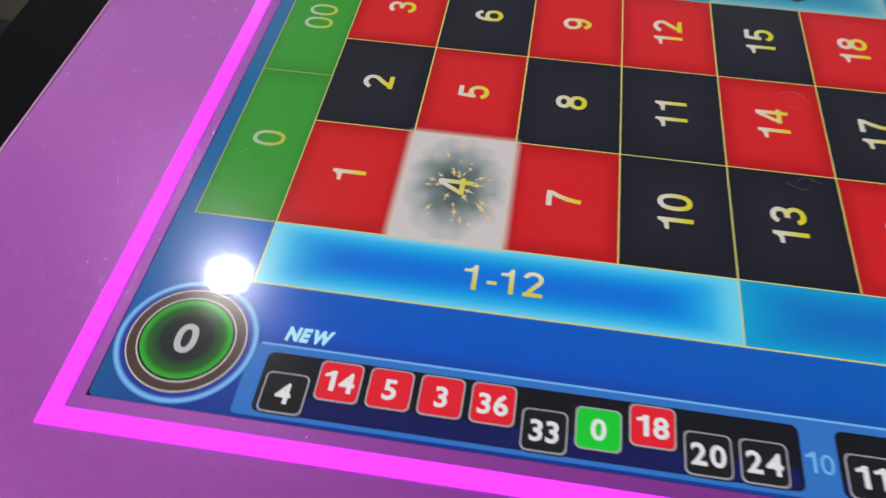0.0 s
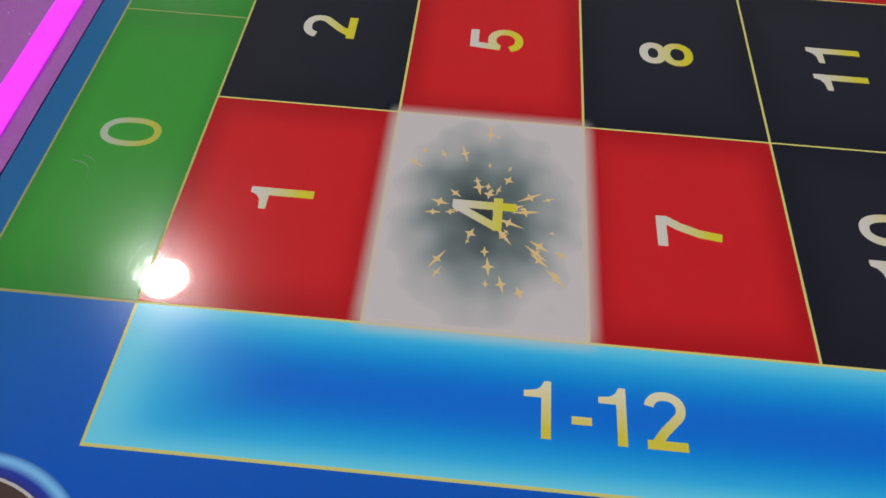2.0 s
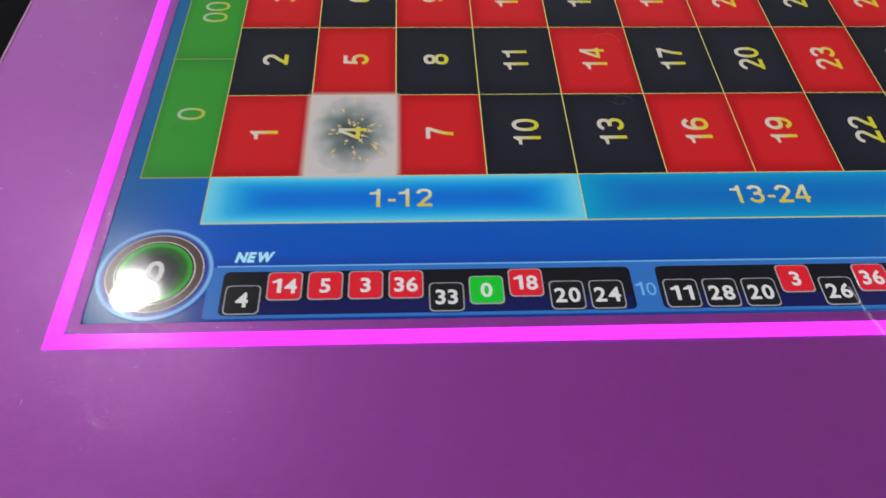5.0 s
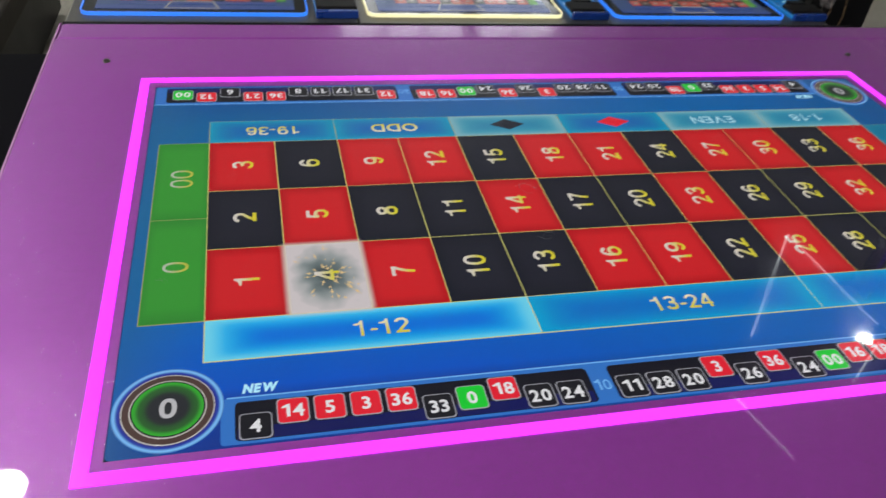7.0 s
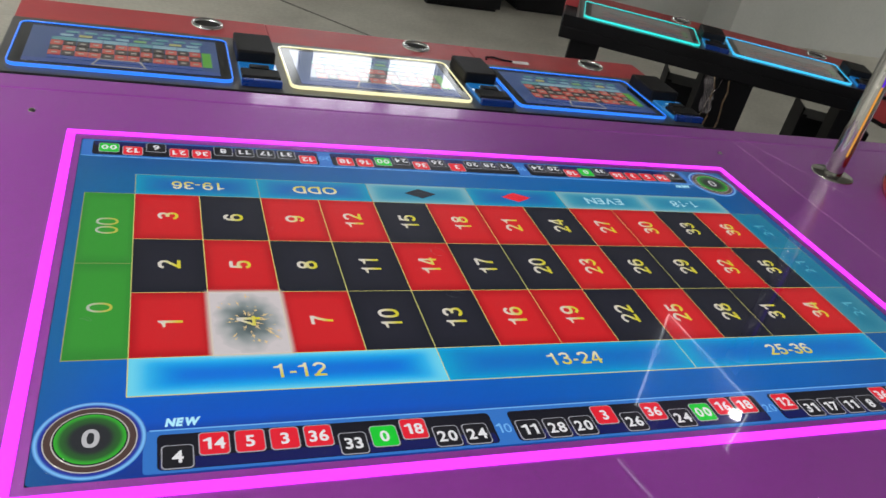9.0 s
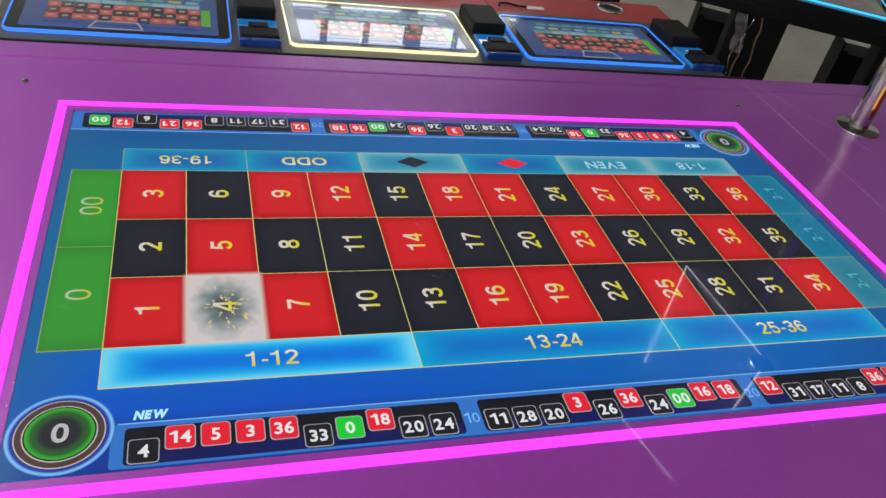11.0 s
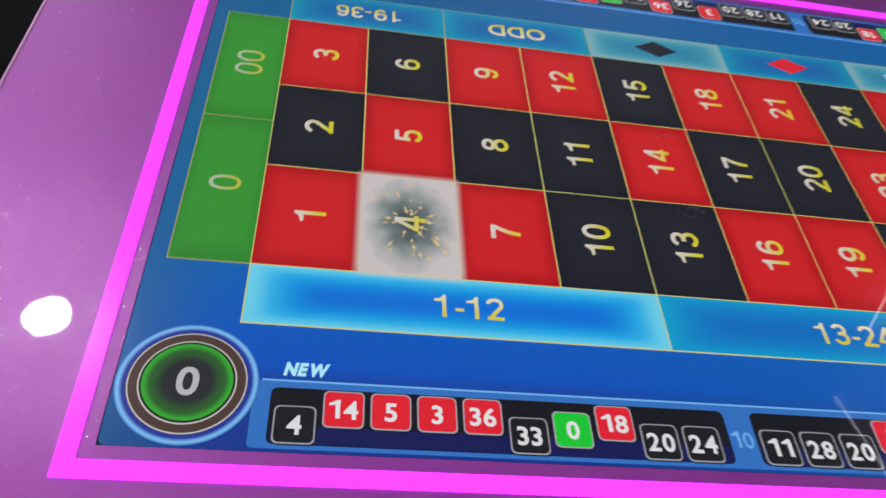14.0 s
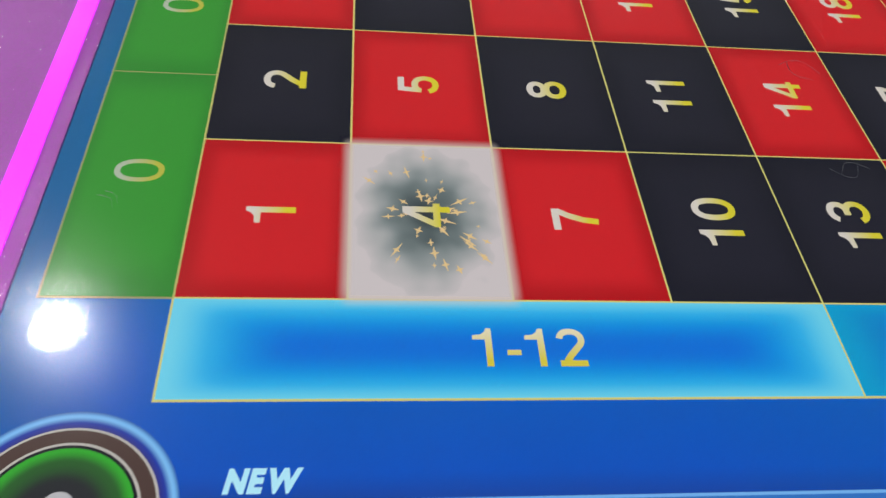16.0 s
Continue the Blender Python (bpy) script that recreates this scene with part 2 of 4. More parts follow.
M["joint"] = worn("joint_filler", (0.12, 0.115, 0.1), (0.22, 0.21, 0.185), (0.6, 0.8), 8.0, 200.0, 0.2)
M["plaster"] = worn("pale_grey_plaster", (0.6, 0.62, 0.6), (0.72, 0.73, 0.71), (0.7, 0.9), 1.2, 60.0, 0.2)
M["ceiling"] = worn("grey_ceiling_paint", (0.26, 0.26, 0.26), (0.32, 0.32, 0.31), (0.7, 0.9), 1.2, 60.0, 0.15)
M["frame"] = worn("dark_window_frame", (0.03, 0.03, 0.035), (0.06, 0.06, 0.065), (0.4, 0.5))
M["daylight"] = lit("daylight_sky", (0.95, 0.98, 1.0), WINDOW_GLOW)
M["lamp"] = lit("downlight_lens", (1.0, 0.98, 0.94), DOWNLIGHT_GLOW)
M["white_trim"] = worn("white_trim", (0.7, 0.7, 0.69), (0.78, 0.78, 0.77), (0.3, 0.45))
M["strip"] = lit("led_strip_magenta", (0.8, 0.036, 1.0), 1.9)
M["display"] = display_back()
M["bezel"] = lit("display_rim", (0.005, 0.008, 0.09), 1.0)
HX, HY = 0.05, 0.0682
M["red_cell"] = lit_cell("lit_red", (0.58, 0.011, 0.017), (0.42, 0.004, 0.009), HX, HY, 0.68)
M["black_cell"] = lit_cell("lit_black", (0.012, 0.013, 0.024), (0.008, 0.009, 0.018), HX, HY)
M["green_cell"] = lit_cell("lit_green", (0.034, 0.28, 0.03), (0.026, 0.225, 0.026), 0.039, 0.104, 0.7)
M["bar"] = lit_bar("lit_blue_field", (0.001, 0.145, 0.52), (0.0, 0.33, 0.60), 0.2, 0.034, (0.0, 0.24, 0.57))
M["bar_short"] = lit_bar("lit_teal_field", (0.004, 0.12, 0.40), (0.0, 0.29, 0.46), 0.1, 0.033)
M["bar_lit"] = lit_bar("lit_bright_field", (0.0, 0.15, 0.67), (0.17, 0.64, 0.80), 0.2, 0.034, (0.0, 0.42, 0.80))
M["bar_pale"] = lit_bar("lit_pale_field", (0.02, 0.22, 0.38), (0.22, 0.42, 0.48), 0.1, 0.033)
M["side_pale"] = lit_bar("lit_pale_side", (0.01, 0.14, 0.26), (0.04, 0.23, 0.32), 0.04, 0.068)
M["side"] = lit_bar("lit_side_field", (0.002, 0.12, 0.27), (0.004, 0.19, 0.31), 0.04, 0.068)
M["gold"] = lit("gold_line", (0.60, 0.56, 0.17), 1.0)
M["dim_gold"] = lit("dim_gold_line", (0.30, 0.30, 0.12), 1.0)
M["digit"] = digit_paint("silver_gold_digit", (0.62, 0.58, 0.52), (0.62, 0.55, 0.03), 0.0165)
M["zero_digit"] = digit_paint("grey_gold_digit", (0.4, 0.46, 0.36), (0.44, 0.44, 0.06), 0.0165)
M["bar_text"] = digit_paint("gold_lettering", (0.72, 0.66, 0.44), (0.62, 0.53, 0.05), 0.015)
M["new_text"] = lit("new_lettering", (0.42, 0.78, 0.92), 1.0)
M["pale_text"] = lit("pale_lettering", (0.35, 0.62, 0.72), 1.0)
M["dim_text"] = lit("dim_lettering", (0.10, 0.40, 0.52), 1.0)
M["grey_text"] = lit("grey_lettering", (0.46, 0.46, 0.48), 1.0)
M["white_text"] = lit("white_lettering", (0.72, 0.72, 0.74), 1.0)
M["tray"] = lit("history_tray", (0.006, 0.006, 0.012), 1.0)
M["tile_red"] = lit("tile_red", (0.72, 0.013, 0.03), 1.0)
M["tile_black"] = lit("tile_black", (0.009, 0.009, 0.013), 1.0)
M["tile_green"] = lit("tile_green", (0.008, 0.55, 0.03), 1.0)
M["tile_rim"] = lit("tile_rim", (0.34, 0.34, 0.38), 1.0)
M["tray_frame"] = lit("tray_frame", (0.03, 0.16, 0.52), 1.0)
M["halo"] = lit("ring_halo", (0.16, 0.42, 0.8), 1.0)
M["bronze"] = lit("ring_bronze", (0.07, 0.04, 0.035), 1.0)
M["silver"] = lit("ring_silver", (0.5, 0.48, 0.44), 1.0)
M["flash"] = flash_cell(HX, HY)
M["spill"] = soft_glow()
M["sparkle"] = lit("sparkle", (0.70, 0.50, 0.24), 1.0)


# ---- building helpers ----
def link_mesh(name, bm, mat, parent, smooth):
    me = bpy.data.meshes.new(name)
    bm.to_mesh(me)
    bm.free()
    me.materials.append(mat)
    if smooth:
        for p in me.polygons:
            p.use_smooth = True
    ob = new(name, me)
    if parent is not None:
        ob.parent = parent
    return ob


def part(name, bm, mat, parent=None, label="", smooth=False):
    """Links a bmesh, drawn in plan units, as one mesh under a thing or a part."""
    bm.transform(TO_WORLD @ PLACE[-1])
    base = ORIGIN[parent] if parent else Vector((0, 0, 0))
    bm.transform(Matrix.Translation(-base))
    ob = link_mesh(name, bm, mat, parent, smooth)
    ORIGIN[ob] = base
    return tagged(ob, label)


def local_part(name, mesh, parent, x, y, z, turn=0.0, label=""):
    """A part with a centre of its own, on a mesh (in metres) that alike parts share."""
    at = TO_WORLD @ PLACE[-1] @ Vector((x, y, z))
    ob = new(name, mesh)
    ob.parent = parent
    ob.matrix_basis = Matrix.Translation(at - ORIGIN[parent]) @ Matrix.Rotation(turn, 4, "Z")
    ORIGIN[ob] = at
    TURN[ob] = turn
    return tagged(ob, label)


TURN = {}


def under(name, mesh, parent, dz, turn=0.0, dx=0.0, dy=0.0):
    """A sub-part on a part made by local_part (offsets in metres)."""
    ob = new(name, mesh)
    ob.parent = parent
    ob.matrix_basis = Matrix.Translation((dx, dy, dz)) @ Matrix.Rotation(turn, 4, "Z")
    return ob


def thing(name, x, y, z, label, category, group="", kind=""):
    ob = new(name)
    ob.empty_display_size = 0.05
    ob.location = TO_WORLD @ PLACE[-1] @ Vector((x, y, z))
    ORIGIN[ob] = ob.location.copy()
    return tagged(ob, label, category, group, kind)


def solo(name, bm, mat, label, category="", kind="", smooth=False, group=""):
    ob = part(name, bm, mat, None, "", smooth)
    return tagged(ob, label, category, group, kind)


def block(x0, y0, z0, x1, y1, z1, bevel=0.0, seg=2, bm=None):
    b = bmesh.new()
    bmesh.ops.create_cube(b, size=1)
    for v in b.verts:
        v.co = ((x0 + x1) / 2 + v.co.x * (x1 - x0), (y0 + y1) / 2 + v.co.y * (y1 - y0), (z0 + z1) / 2 + v.co.z * (z1 - z0))
    if bevel:
        bmesh.ops.bevel(b, geom=b.edges[:], offset=bevel, segments=seg, affect="EDGES", profile=0.5)
    return b


def prism(points, z0, z1, bevel=0.0):
    b = bmesh.new()
    low = [b.verts.new((x, y, z0)) for x, y in points]
    face = b.faces.new(low)
    up = bmesh.ops.extrude_face_region(b, geom=[face])
    for v in up["geom"]:
        if isinstance(v, bmesh.types.BMVert):
            v.co.z = z1
    bmesh.ops.recalc_face_normals(b, faces=b.faces)
    if bevel:
        edges = [e for e in b.edges if all(abs(v.co.z - z1) < 1e-6 for v in e.verts)]
        bmesh.ops.bevel(b, geom=edges, offset=bevel, segments=2, affect="EDGES", profile=0.5)
    return b


def rounded(x0, y0, x1, y1, r, n=5):
    pts = []
    for cx, cy, a in ((x1 - r, y1 - r, 0), (x0 + r, y1 - r, 90), (x0 + r, y0 + r, 180), (x1 - r, y0 + r, 270)):
        for i in range(n + 1):
            t = radians(a + 90 * i / n)
            pts.append((cx + r * math.cos(t), cy + r * math.sin(t)))
    return pts


def frame_ring(outer, inner, z0, z1):
    """A flat frame between two outlines with as many points."""
    b = bmesh.new()
    rows = [[b.verts.new((x, y, z)) for x, y in pts] for pts, z in ((outer, z0), (outer, z1), (inner, z1), (inner, z0))]
    n = len(outer)
    for k in range(4):
        p, q = rows[k], rows[(k + 1) % 4]
        for i in range(n):
            b.faces.new((p[i], p[(i + 1) % n], q[(i + 1) % n], q[i]))
    bmesh.ops.recalc_face_normals(b, faces=b.faces)
    return b


def turned(profile, cx, cy, n=48, close=False):
    """A body of revolution: (radius, height) pairs from the axis out."""
    b = bmesh.new()
    rings = []
    for r, z in profile:
        if r < 1e-6:
            rings.append([b.verts.new((cx, cy, z))])
        else:
            rings.append([b.verts.new((cx + r * math.cos(2 * math.pi * i / n), cy + r * math.sin(2 * math.pi * i / n), z)) for i in range(n)])
    for p, q in zip(rings, rings[1:]):
        for i in range(n):
            j = (i + 1) % n
            if len(p) == 1:
                b.faces.new((p[0], q[i], q[j]))
            elif len(q) == 1:
                b.faces.new((p[i], p[j], q[0]))
            else:
                b.faces.new((p[i], p[j], q[j], q[i]))
    bmesh.ops.recalc_face_normals(b, faces=b.faces)
    return b


def tube(a, b_, r, n=10):
    a, b_ = Vector(a), Vector(b_)
    b = bmesh.new()
    bmesh.ops.create_cone(b, cap_ends=True, segments=n, radius1=r, radius2=r, depth=(b_ - a).length)
    b.transform(Matrix.Translation((a + b_) / 2) @ (b_ - a).to_track_quat("Z", "Y").to_matrix().to_4x4())
    return b


def joined(bms):
    out = bmesh.new()
    for b in bms:
        me = bpy.data.meshes.new("tmp")
        b.to_mesh(me)
        b.free()
        out.from_mesh(me)
        bpy.data.meshes.remove(me)
    return out


def plate_mesh(name, hx, hy, mat, thick=0.0003, r=0.0):
    """A thin plate about its own centre, in metres."""
    pts = rounded(-hx, -hy, hx, hy, r) if r else [(-hx, -hy), (hx, -hy), (hx, hy), (-hx, hy)]
    b = prism(pts, 0, thick)
    me = bpy.data.meshes.new(name)
    b.to_mesh(me)
    b.free()
    me.materials.append(mat)
    return me


LETTERS = {}


def glyph(ch, bold):
    """The outline of one character as (points, faces), cap height 0.73; the 1 has a flag and no foot."""
    if ch == "1":
        w = 0.058 + bold
        b = prism([(0.06 - w, 0), (0.06 + w, 0), (0.06 + w, 0.73), (0.075 - w, 0.73), (-0.03 - w, 0.645), (-0.155 - w, 0.605), (-0.155 - w, 0.50), (0.06 - w, 0.535)], 0, 0.001)
        bmesh.ops.delete(b, geom=[f for f in b.faces if f.normal.z < 0.5], context="FACES")
        me = bpy.data.meshes.new("glyph")
        b.to_mesh(me)
        b.free()
    else:
        cu = bpy.data.curves.new("letters", "FONT")
        cu.body, cu.size, cu.offset, cu.resolution_u = ch, 1.0, bold, 3
        tmp = new("letters", cu)
        me = bpy.data.meshes.new_from_object(tmp.evaluated_get(bpy.context.evaluated_depsgraph_get()))
        bpy.data.objects.remove(tmp)
        bpy.data.curves.remove(cu)
    pts = [(v.co.x, v.co.y) for v in me.vertices]
    faces = [tuple(p.vertices) for p in me.polygons]
    bpy.data.meshes.remove(me)
    return pts, faces


def letter_mesh(text, height, mat, bold=0.03, shear=0.0, wide=1.0):
    """Lettering about its own centre, cap height in metres."""
    key = (text, height, mat.name)
    if key in LETTERS:
        return LETTERS[key]
    verts, faces, x = [], [], 0.0
    for ch in text:
        pts, fs = glyph(ch, bold)
        lo, hi = min(p[0] for p in pts), max(p[0] for p in pts)
        side = 0.08 if ch == "1" else 0.045
        base = len(verts)
        verts += [(x + side + p[0] - lo + shear * p[1], p[1]) for p in pts]
        faces += [tuple(base + i for i in f) for f in fs]
        x += hi - lo + 2 * side
    k = height / 0.73
    xs, ys = [v[0] for v in verts], [v[1] for v in verts]
    mx, my = (min(xs) + max(xs)) / 2, (0.365 if "-" in text or len(text) < 3 else (min(ys) + max(ys)) / 2)
    me = bpy.data.meshes.new("lettering")
    me.from_pydata([((vx - mx) * k * wide, (vy - my) * k, 0) for vx, vy in verts], [], faces)
    me.materials.append(mat)
    LETTERS[key] = me
    return me


def arc(cx, cy, rx, ry, a0, a1, n=20, power=2.15):
    """Points along an ellipse that is a little squared, from a0 to a1 degrees."""
    out = []
    for i in range(n + 1):
        t = radians(a0 + (a1 - a0) * i / n)
        c, q = math.cos(t), math.sin(t)
        k = (abs(c) ** power + abs(q) ** power) ** (-1 / power)
        out.append((cx + rx * k * c, cy + ry * k * q))
    return out


def ribbon(pts, w, closed=False):
    """A flat stroke of one width along a line: (points, faces)."""
    n = len(pts)
    rows = []
    for i, (x, y) in enumerate(pts):
        before = pts[i - 1] if i or closed else None
        after = pts[(i + 1) % n] if i < n - 1 or closed else None
        dirs = [Vector((b[0] - a[0], b[1] - a[1])).normalized() for a, b in ((before, (x, y)), ((x, y), after)) if a and b]
        norms = [Vector((-d.y, d.x)) for d in dirs]
        m = sum(norms, Vector((0, 0))).normalized()
        m *= w / 2 / max(m.dot(norms[0]), 0.5)
        rows.append(((x + m.x, y + m.y), (x - m.x, y - m.y)))
    verts = [p for r in rows for p in r]
    faces = [(2 * i, 2 * i + 1, 2 * ((i + 1) % n) + 1, 2 * ((i + 1) % n)) for i in range(n if closed else n - 1)]
    return verts, faces


def numeral(ch, w):
    """The strokes of one upright sans numeral of height 1 in a field 0.66 wide."""
    W, h = 0.66, w / 2
    c, r = W / 2, W / 2 - w / 2
    if ch == "0":
        return [ribbon(arc(c, 0.5, r, 0.5 - h, 0, 351, 39, 2.3), w, True)]
    if ch == "1":
        pts = [(0.49 - w, 0), (0.49, 0), (0.49, 1), (0.375, 1), (0.33, 0.90), (0.24, 0.835), (0.05, 0.81), (0.05, 0.70), (0.49 - w, 0.70)]
        return [(pts, [tuple(range(len(pts)))])]
    if ch == "2":
        return [ribbon(arc(c, 0.70, r, 0.30 - h, 172, -38) + [(0.30, 0.30), (h + 0.07, h)], w), ribbon([(0.02, h), (W - 0.01, h)], w)]
    if ch == "3":
        return [ribbon(arc(c, 0.724, r - 0.02, 0.276 - h, 165, -90) + [(c - 0.09, 0.448 + h)], w), ribbon([(c - 0.03, 0.535)] + arc(c, 0.306, r, 0.306 - h, 78, -168), w)]
    if ch == "4":
        return [ribbon([(0.49, 0), (0.49, 1)], w), ribbon([(0.0, 0.285), (W, 0.285)], w * 0.92), ribbon([(0.45, 0.96), (0.07, 0.31)], w * 0.9)]
    if ch == "5":
        return [ribbon([(W - 0.05, 1 - h), (0.17, 1 - h), (0.115, 0.43)], w), ribbon(arc(c, 0.335, r, 0.335 - h, 148, -162), w)]
    if ch in "69":
        strokes = [ribbon(arc(c, 0.325, r, 0.325 - h, 0, 350, 35), w, True), ribbon(arc(c, 0.5, r, 0.5 - h, 200, 35), w)]
        return strokes if ch == "6" else [([(W - x, 1 - y) for x, y in v], f) for v, f in strokes]
    if ch == "7":
        return [ribbon([(0.02, 1 - h), (W - 0.04, 1 - h)], w), ribbon([(W - 0.10, 1 - w * 0.7), (0.42, 0.64), (0.31, 0.34), (0.26, 0.0)], w)]
    if ch == "8":
        return [ribbon(arc(c, 0.745, r - 0.025, 0.255 - h, 0, 350, 35), w, True), ribbon(arc(c, 0.29, r, 0.29 - h, 0, 350, 35), w, True)]
    return [ribbon([(0.04, 0.36), (0.36, 0.36)], w * 0.9)]


def plain_number(text, height, mat, w):
    """Upright sans numerals, evenly spaced about their own centre, cap height in metres."""
    key = (text, height, mat.name, w)
    if key in LETTERS:
        return LETTERS[key]
    verts, faces, x = [], [], 0.0
    for ch in text:
        for k, (pts, fs) in enumerate(numeral(ch, w)):
            base = len(verts)
            verts += [(x + 0.057 + px, py, 0.00006 * k) for px, py in pts]
            faces += [tuple(base + i for i in f) for f in fs]
        x += 0.42 if ch == "-" else 0.774
    me = bpy.data.meshes.new("lettering")
    me.from_pydata([((vx - x / 2) * height, (vy - 0.5) * height, vz) for vx, vy, vz in verts], [], faces)
    me.materials.append(mat)
    LETTERS[key] = me
    return me


# ---- the room ----
def room():
    x0, x1, y0, y1 = -4.5, 9.0, -5.0, 4.2
    t = 0.12
    tagged(part("floor", block(x0 - t, y0 - t, FLOOR - 0.1, x1 + t, y1 + t, FLOOR), M["concrete"]), "grey screed floor of the showroom", "floor", "", "structure")
    tagged(part("ceiling", block(x0 - t, y0 - t, CEIL, x1 + t, y1 + t, CEIL + 0.1), M["ceiling"]), "grey painted ceiling with round downlights", "ceiling", "", "structure")
    tagged(part("wall_west", block(x0 - t, y0, FLOOR, x0, y1, CEIL), M["plaster"]), "pale grey plastered wall", "wall", "", "structure")
    tagged(part("wall_east", block(x1, y0, FLOOR, x1 + t, y1, CEIL), M["plaster"]), "pale grey plastered wall", "wall", "", "structure")
    tagged(part("wall_south", block(x0 - t, y0 - t, FLOOR, x1 + t, y0, CEIL), M["plaster"]), "pale grey plastered wall", "wall", "", "structure")
    # a joint in the screed
    d = Vector((0.664, -0.748, 0))
    q = Vector((0.748, 0.664, 0)) * 0.008
    a, b = Vector((0.1, 4.09, 0)), Vector((0.1, 4.09, 0)) + d * 7.0
    tagged(part("floor_joint", prism([(p.x, p.y) for p in (a - q, b - q, b + q, a + q)], FLOOR, FLOOR + 0.0015), M["joint"]), "dark filled joint in the screed floor", "floor joint", "", "structure")
    # the wall with two rows of high windows
    rows = ((1.02, 1.32, ((0.60, 0.905), (0.975, 1.385), (1.485, 1.83), (1.88, 2.20))),
            (1.385, 1.545, ((0.62, 0.88), (0.905, 1.158), (1.18, 1.435), (1.535, 1.775), (1.795, 2.06))))
    bands = [block(x0 - t, y1, lo, x1 + t, y1 + t, hi) for lo, hi in ((FLOOR, rows[0][0]), (rows[0][1], rows[1][0]), (rows[1][1], CEIL))]
    for lo, hi, cols in rows:
        edges = [x0 - t] + [v for c in cols for v in c] + [x1 + t]
        bands += [block(edges[k], y1, lo, edges[k + 1], y1 + t, hi) for k in range(0, len(edges), 2)]
    tagged(part("wall_north", joined(bands), M["plaster"]), "pale grey wall with two rows of high windows", "wall", "", "structure")
    n = 0
    for w0, w1, cols in rows:
        for a, b in cols:
            n += 1
            w = thing("window_%d" % n, (a + b) / 2, y1 + 0.05, w0, "bright high window in a dark frame", "window", "rows of high windows", "structure")
            f = 0.01
            part("window_frame", joined([block(a, y1 + 0.02, w0, b, y1 + 0.05, w0 + f), block(a, y1 + 0.02, w1 - f, b, y1 + 0.05, w1),
                                         block(a, y1 + 0.02, w0 + f, a + f, y1 + 0.05, w1 - f), block(b - f, y1 + 0.02, w0 + f, b, y1 + 0.05, w1 - f)]), M["frame"], w, "dark metal frame")
            part("pane", block(a + f, y1 + 0.03, w0 + f, b - f, y1 + 0.036, w1 - f), M["daylight"], w, "bright daylit pane")
    # a broad pier on the far wall
    tagged(part("wall_pier", block(3.767, 3.886, FLOOR, x1, y1, CEIL), M["plaster"]), "pale grey plastered pier, jutting from the wall", "pier", "", "structure")


def downlight(x, y, r=0.072):
    d = thing("ceiling_downlight", x, y, CEIL, "round white ceiling downlight, one mirrored in the table, the others added as fill", "ceiling light", "ceiling downlights")
    part("trim_ring", turned([(r, CEIL - 0.004), (r + 0.004, CEIL - 0.012), (r + 0.016, CEIL - 0.006), (r + 0.018, CEIL), (r, CEIL)], x, y, 32), M["white_trim"], d, "", True)
    part("lens", turned([(0, CEIL - 0.006), (r, CEIL - 0.006), (r, CEIL - 0.001)], x, y, 32), M["lamp"], d, "glowing lens")


room()
downlight(-0.82, 1.19)
# unseen downlights added as fill, placed clear of the table's reflections
for px in (-3.8, -2.8, -1.8, -0.82, 0.68):
    for py in (-4.0, -2.7, -1.4):
        if px < 0 or py < -3:
            downlight(px, py)
# more unseen downlights added to brighten the table's left and the far walls
for px, py in ((-1.5, 3.3), (-2.75, 2.7), (-2.75, 3.6), (-2.3, -0.1), (-3.8, -0.1), (-1.75, -0.1), (-3.0, -0.1), (6.7, -2.7), (6.7, -1.4), (6.7, -0.1), (6.7, 1.19), (8.2, -0.1), (8.2, 1.19), (8.2, 2.5), (6.9, 2.5)):
    downlight(px, py)


# ---- the game table ----
LEFT, RIGHT, NEAR, FAR = -0.226, 2.75, -0.37, 0.70


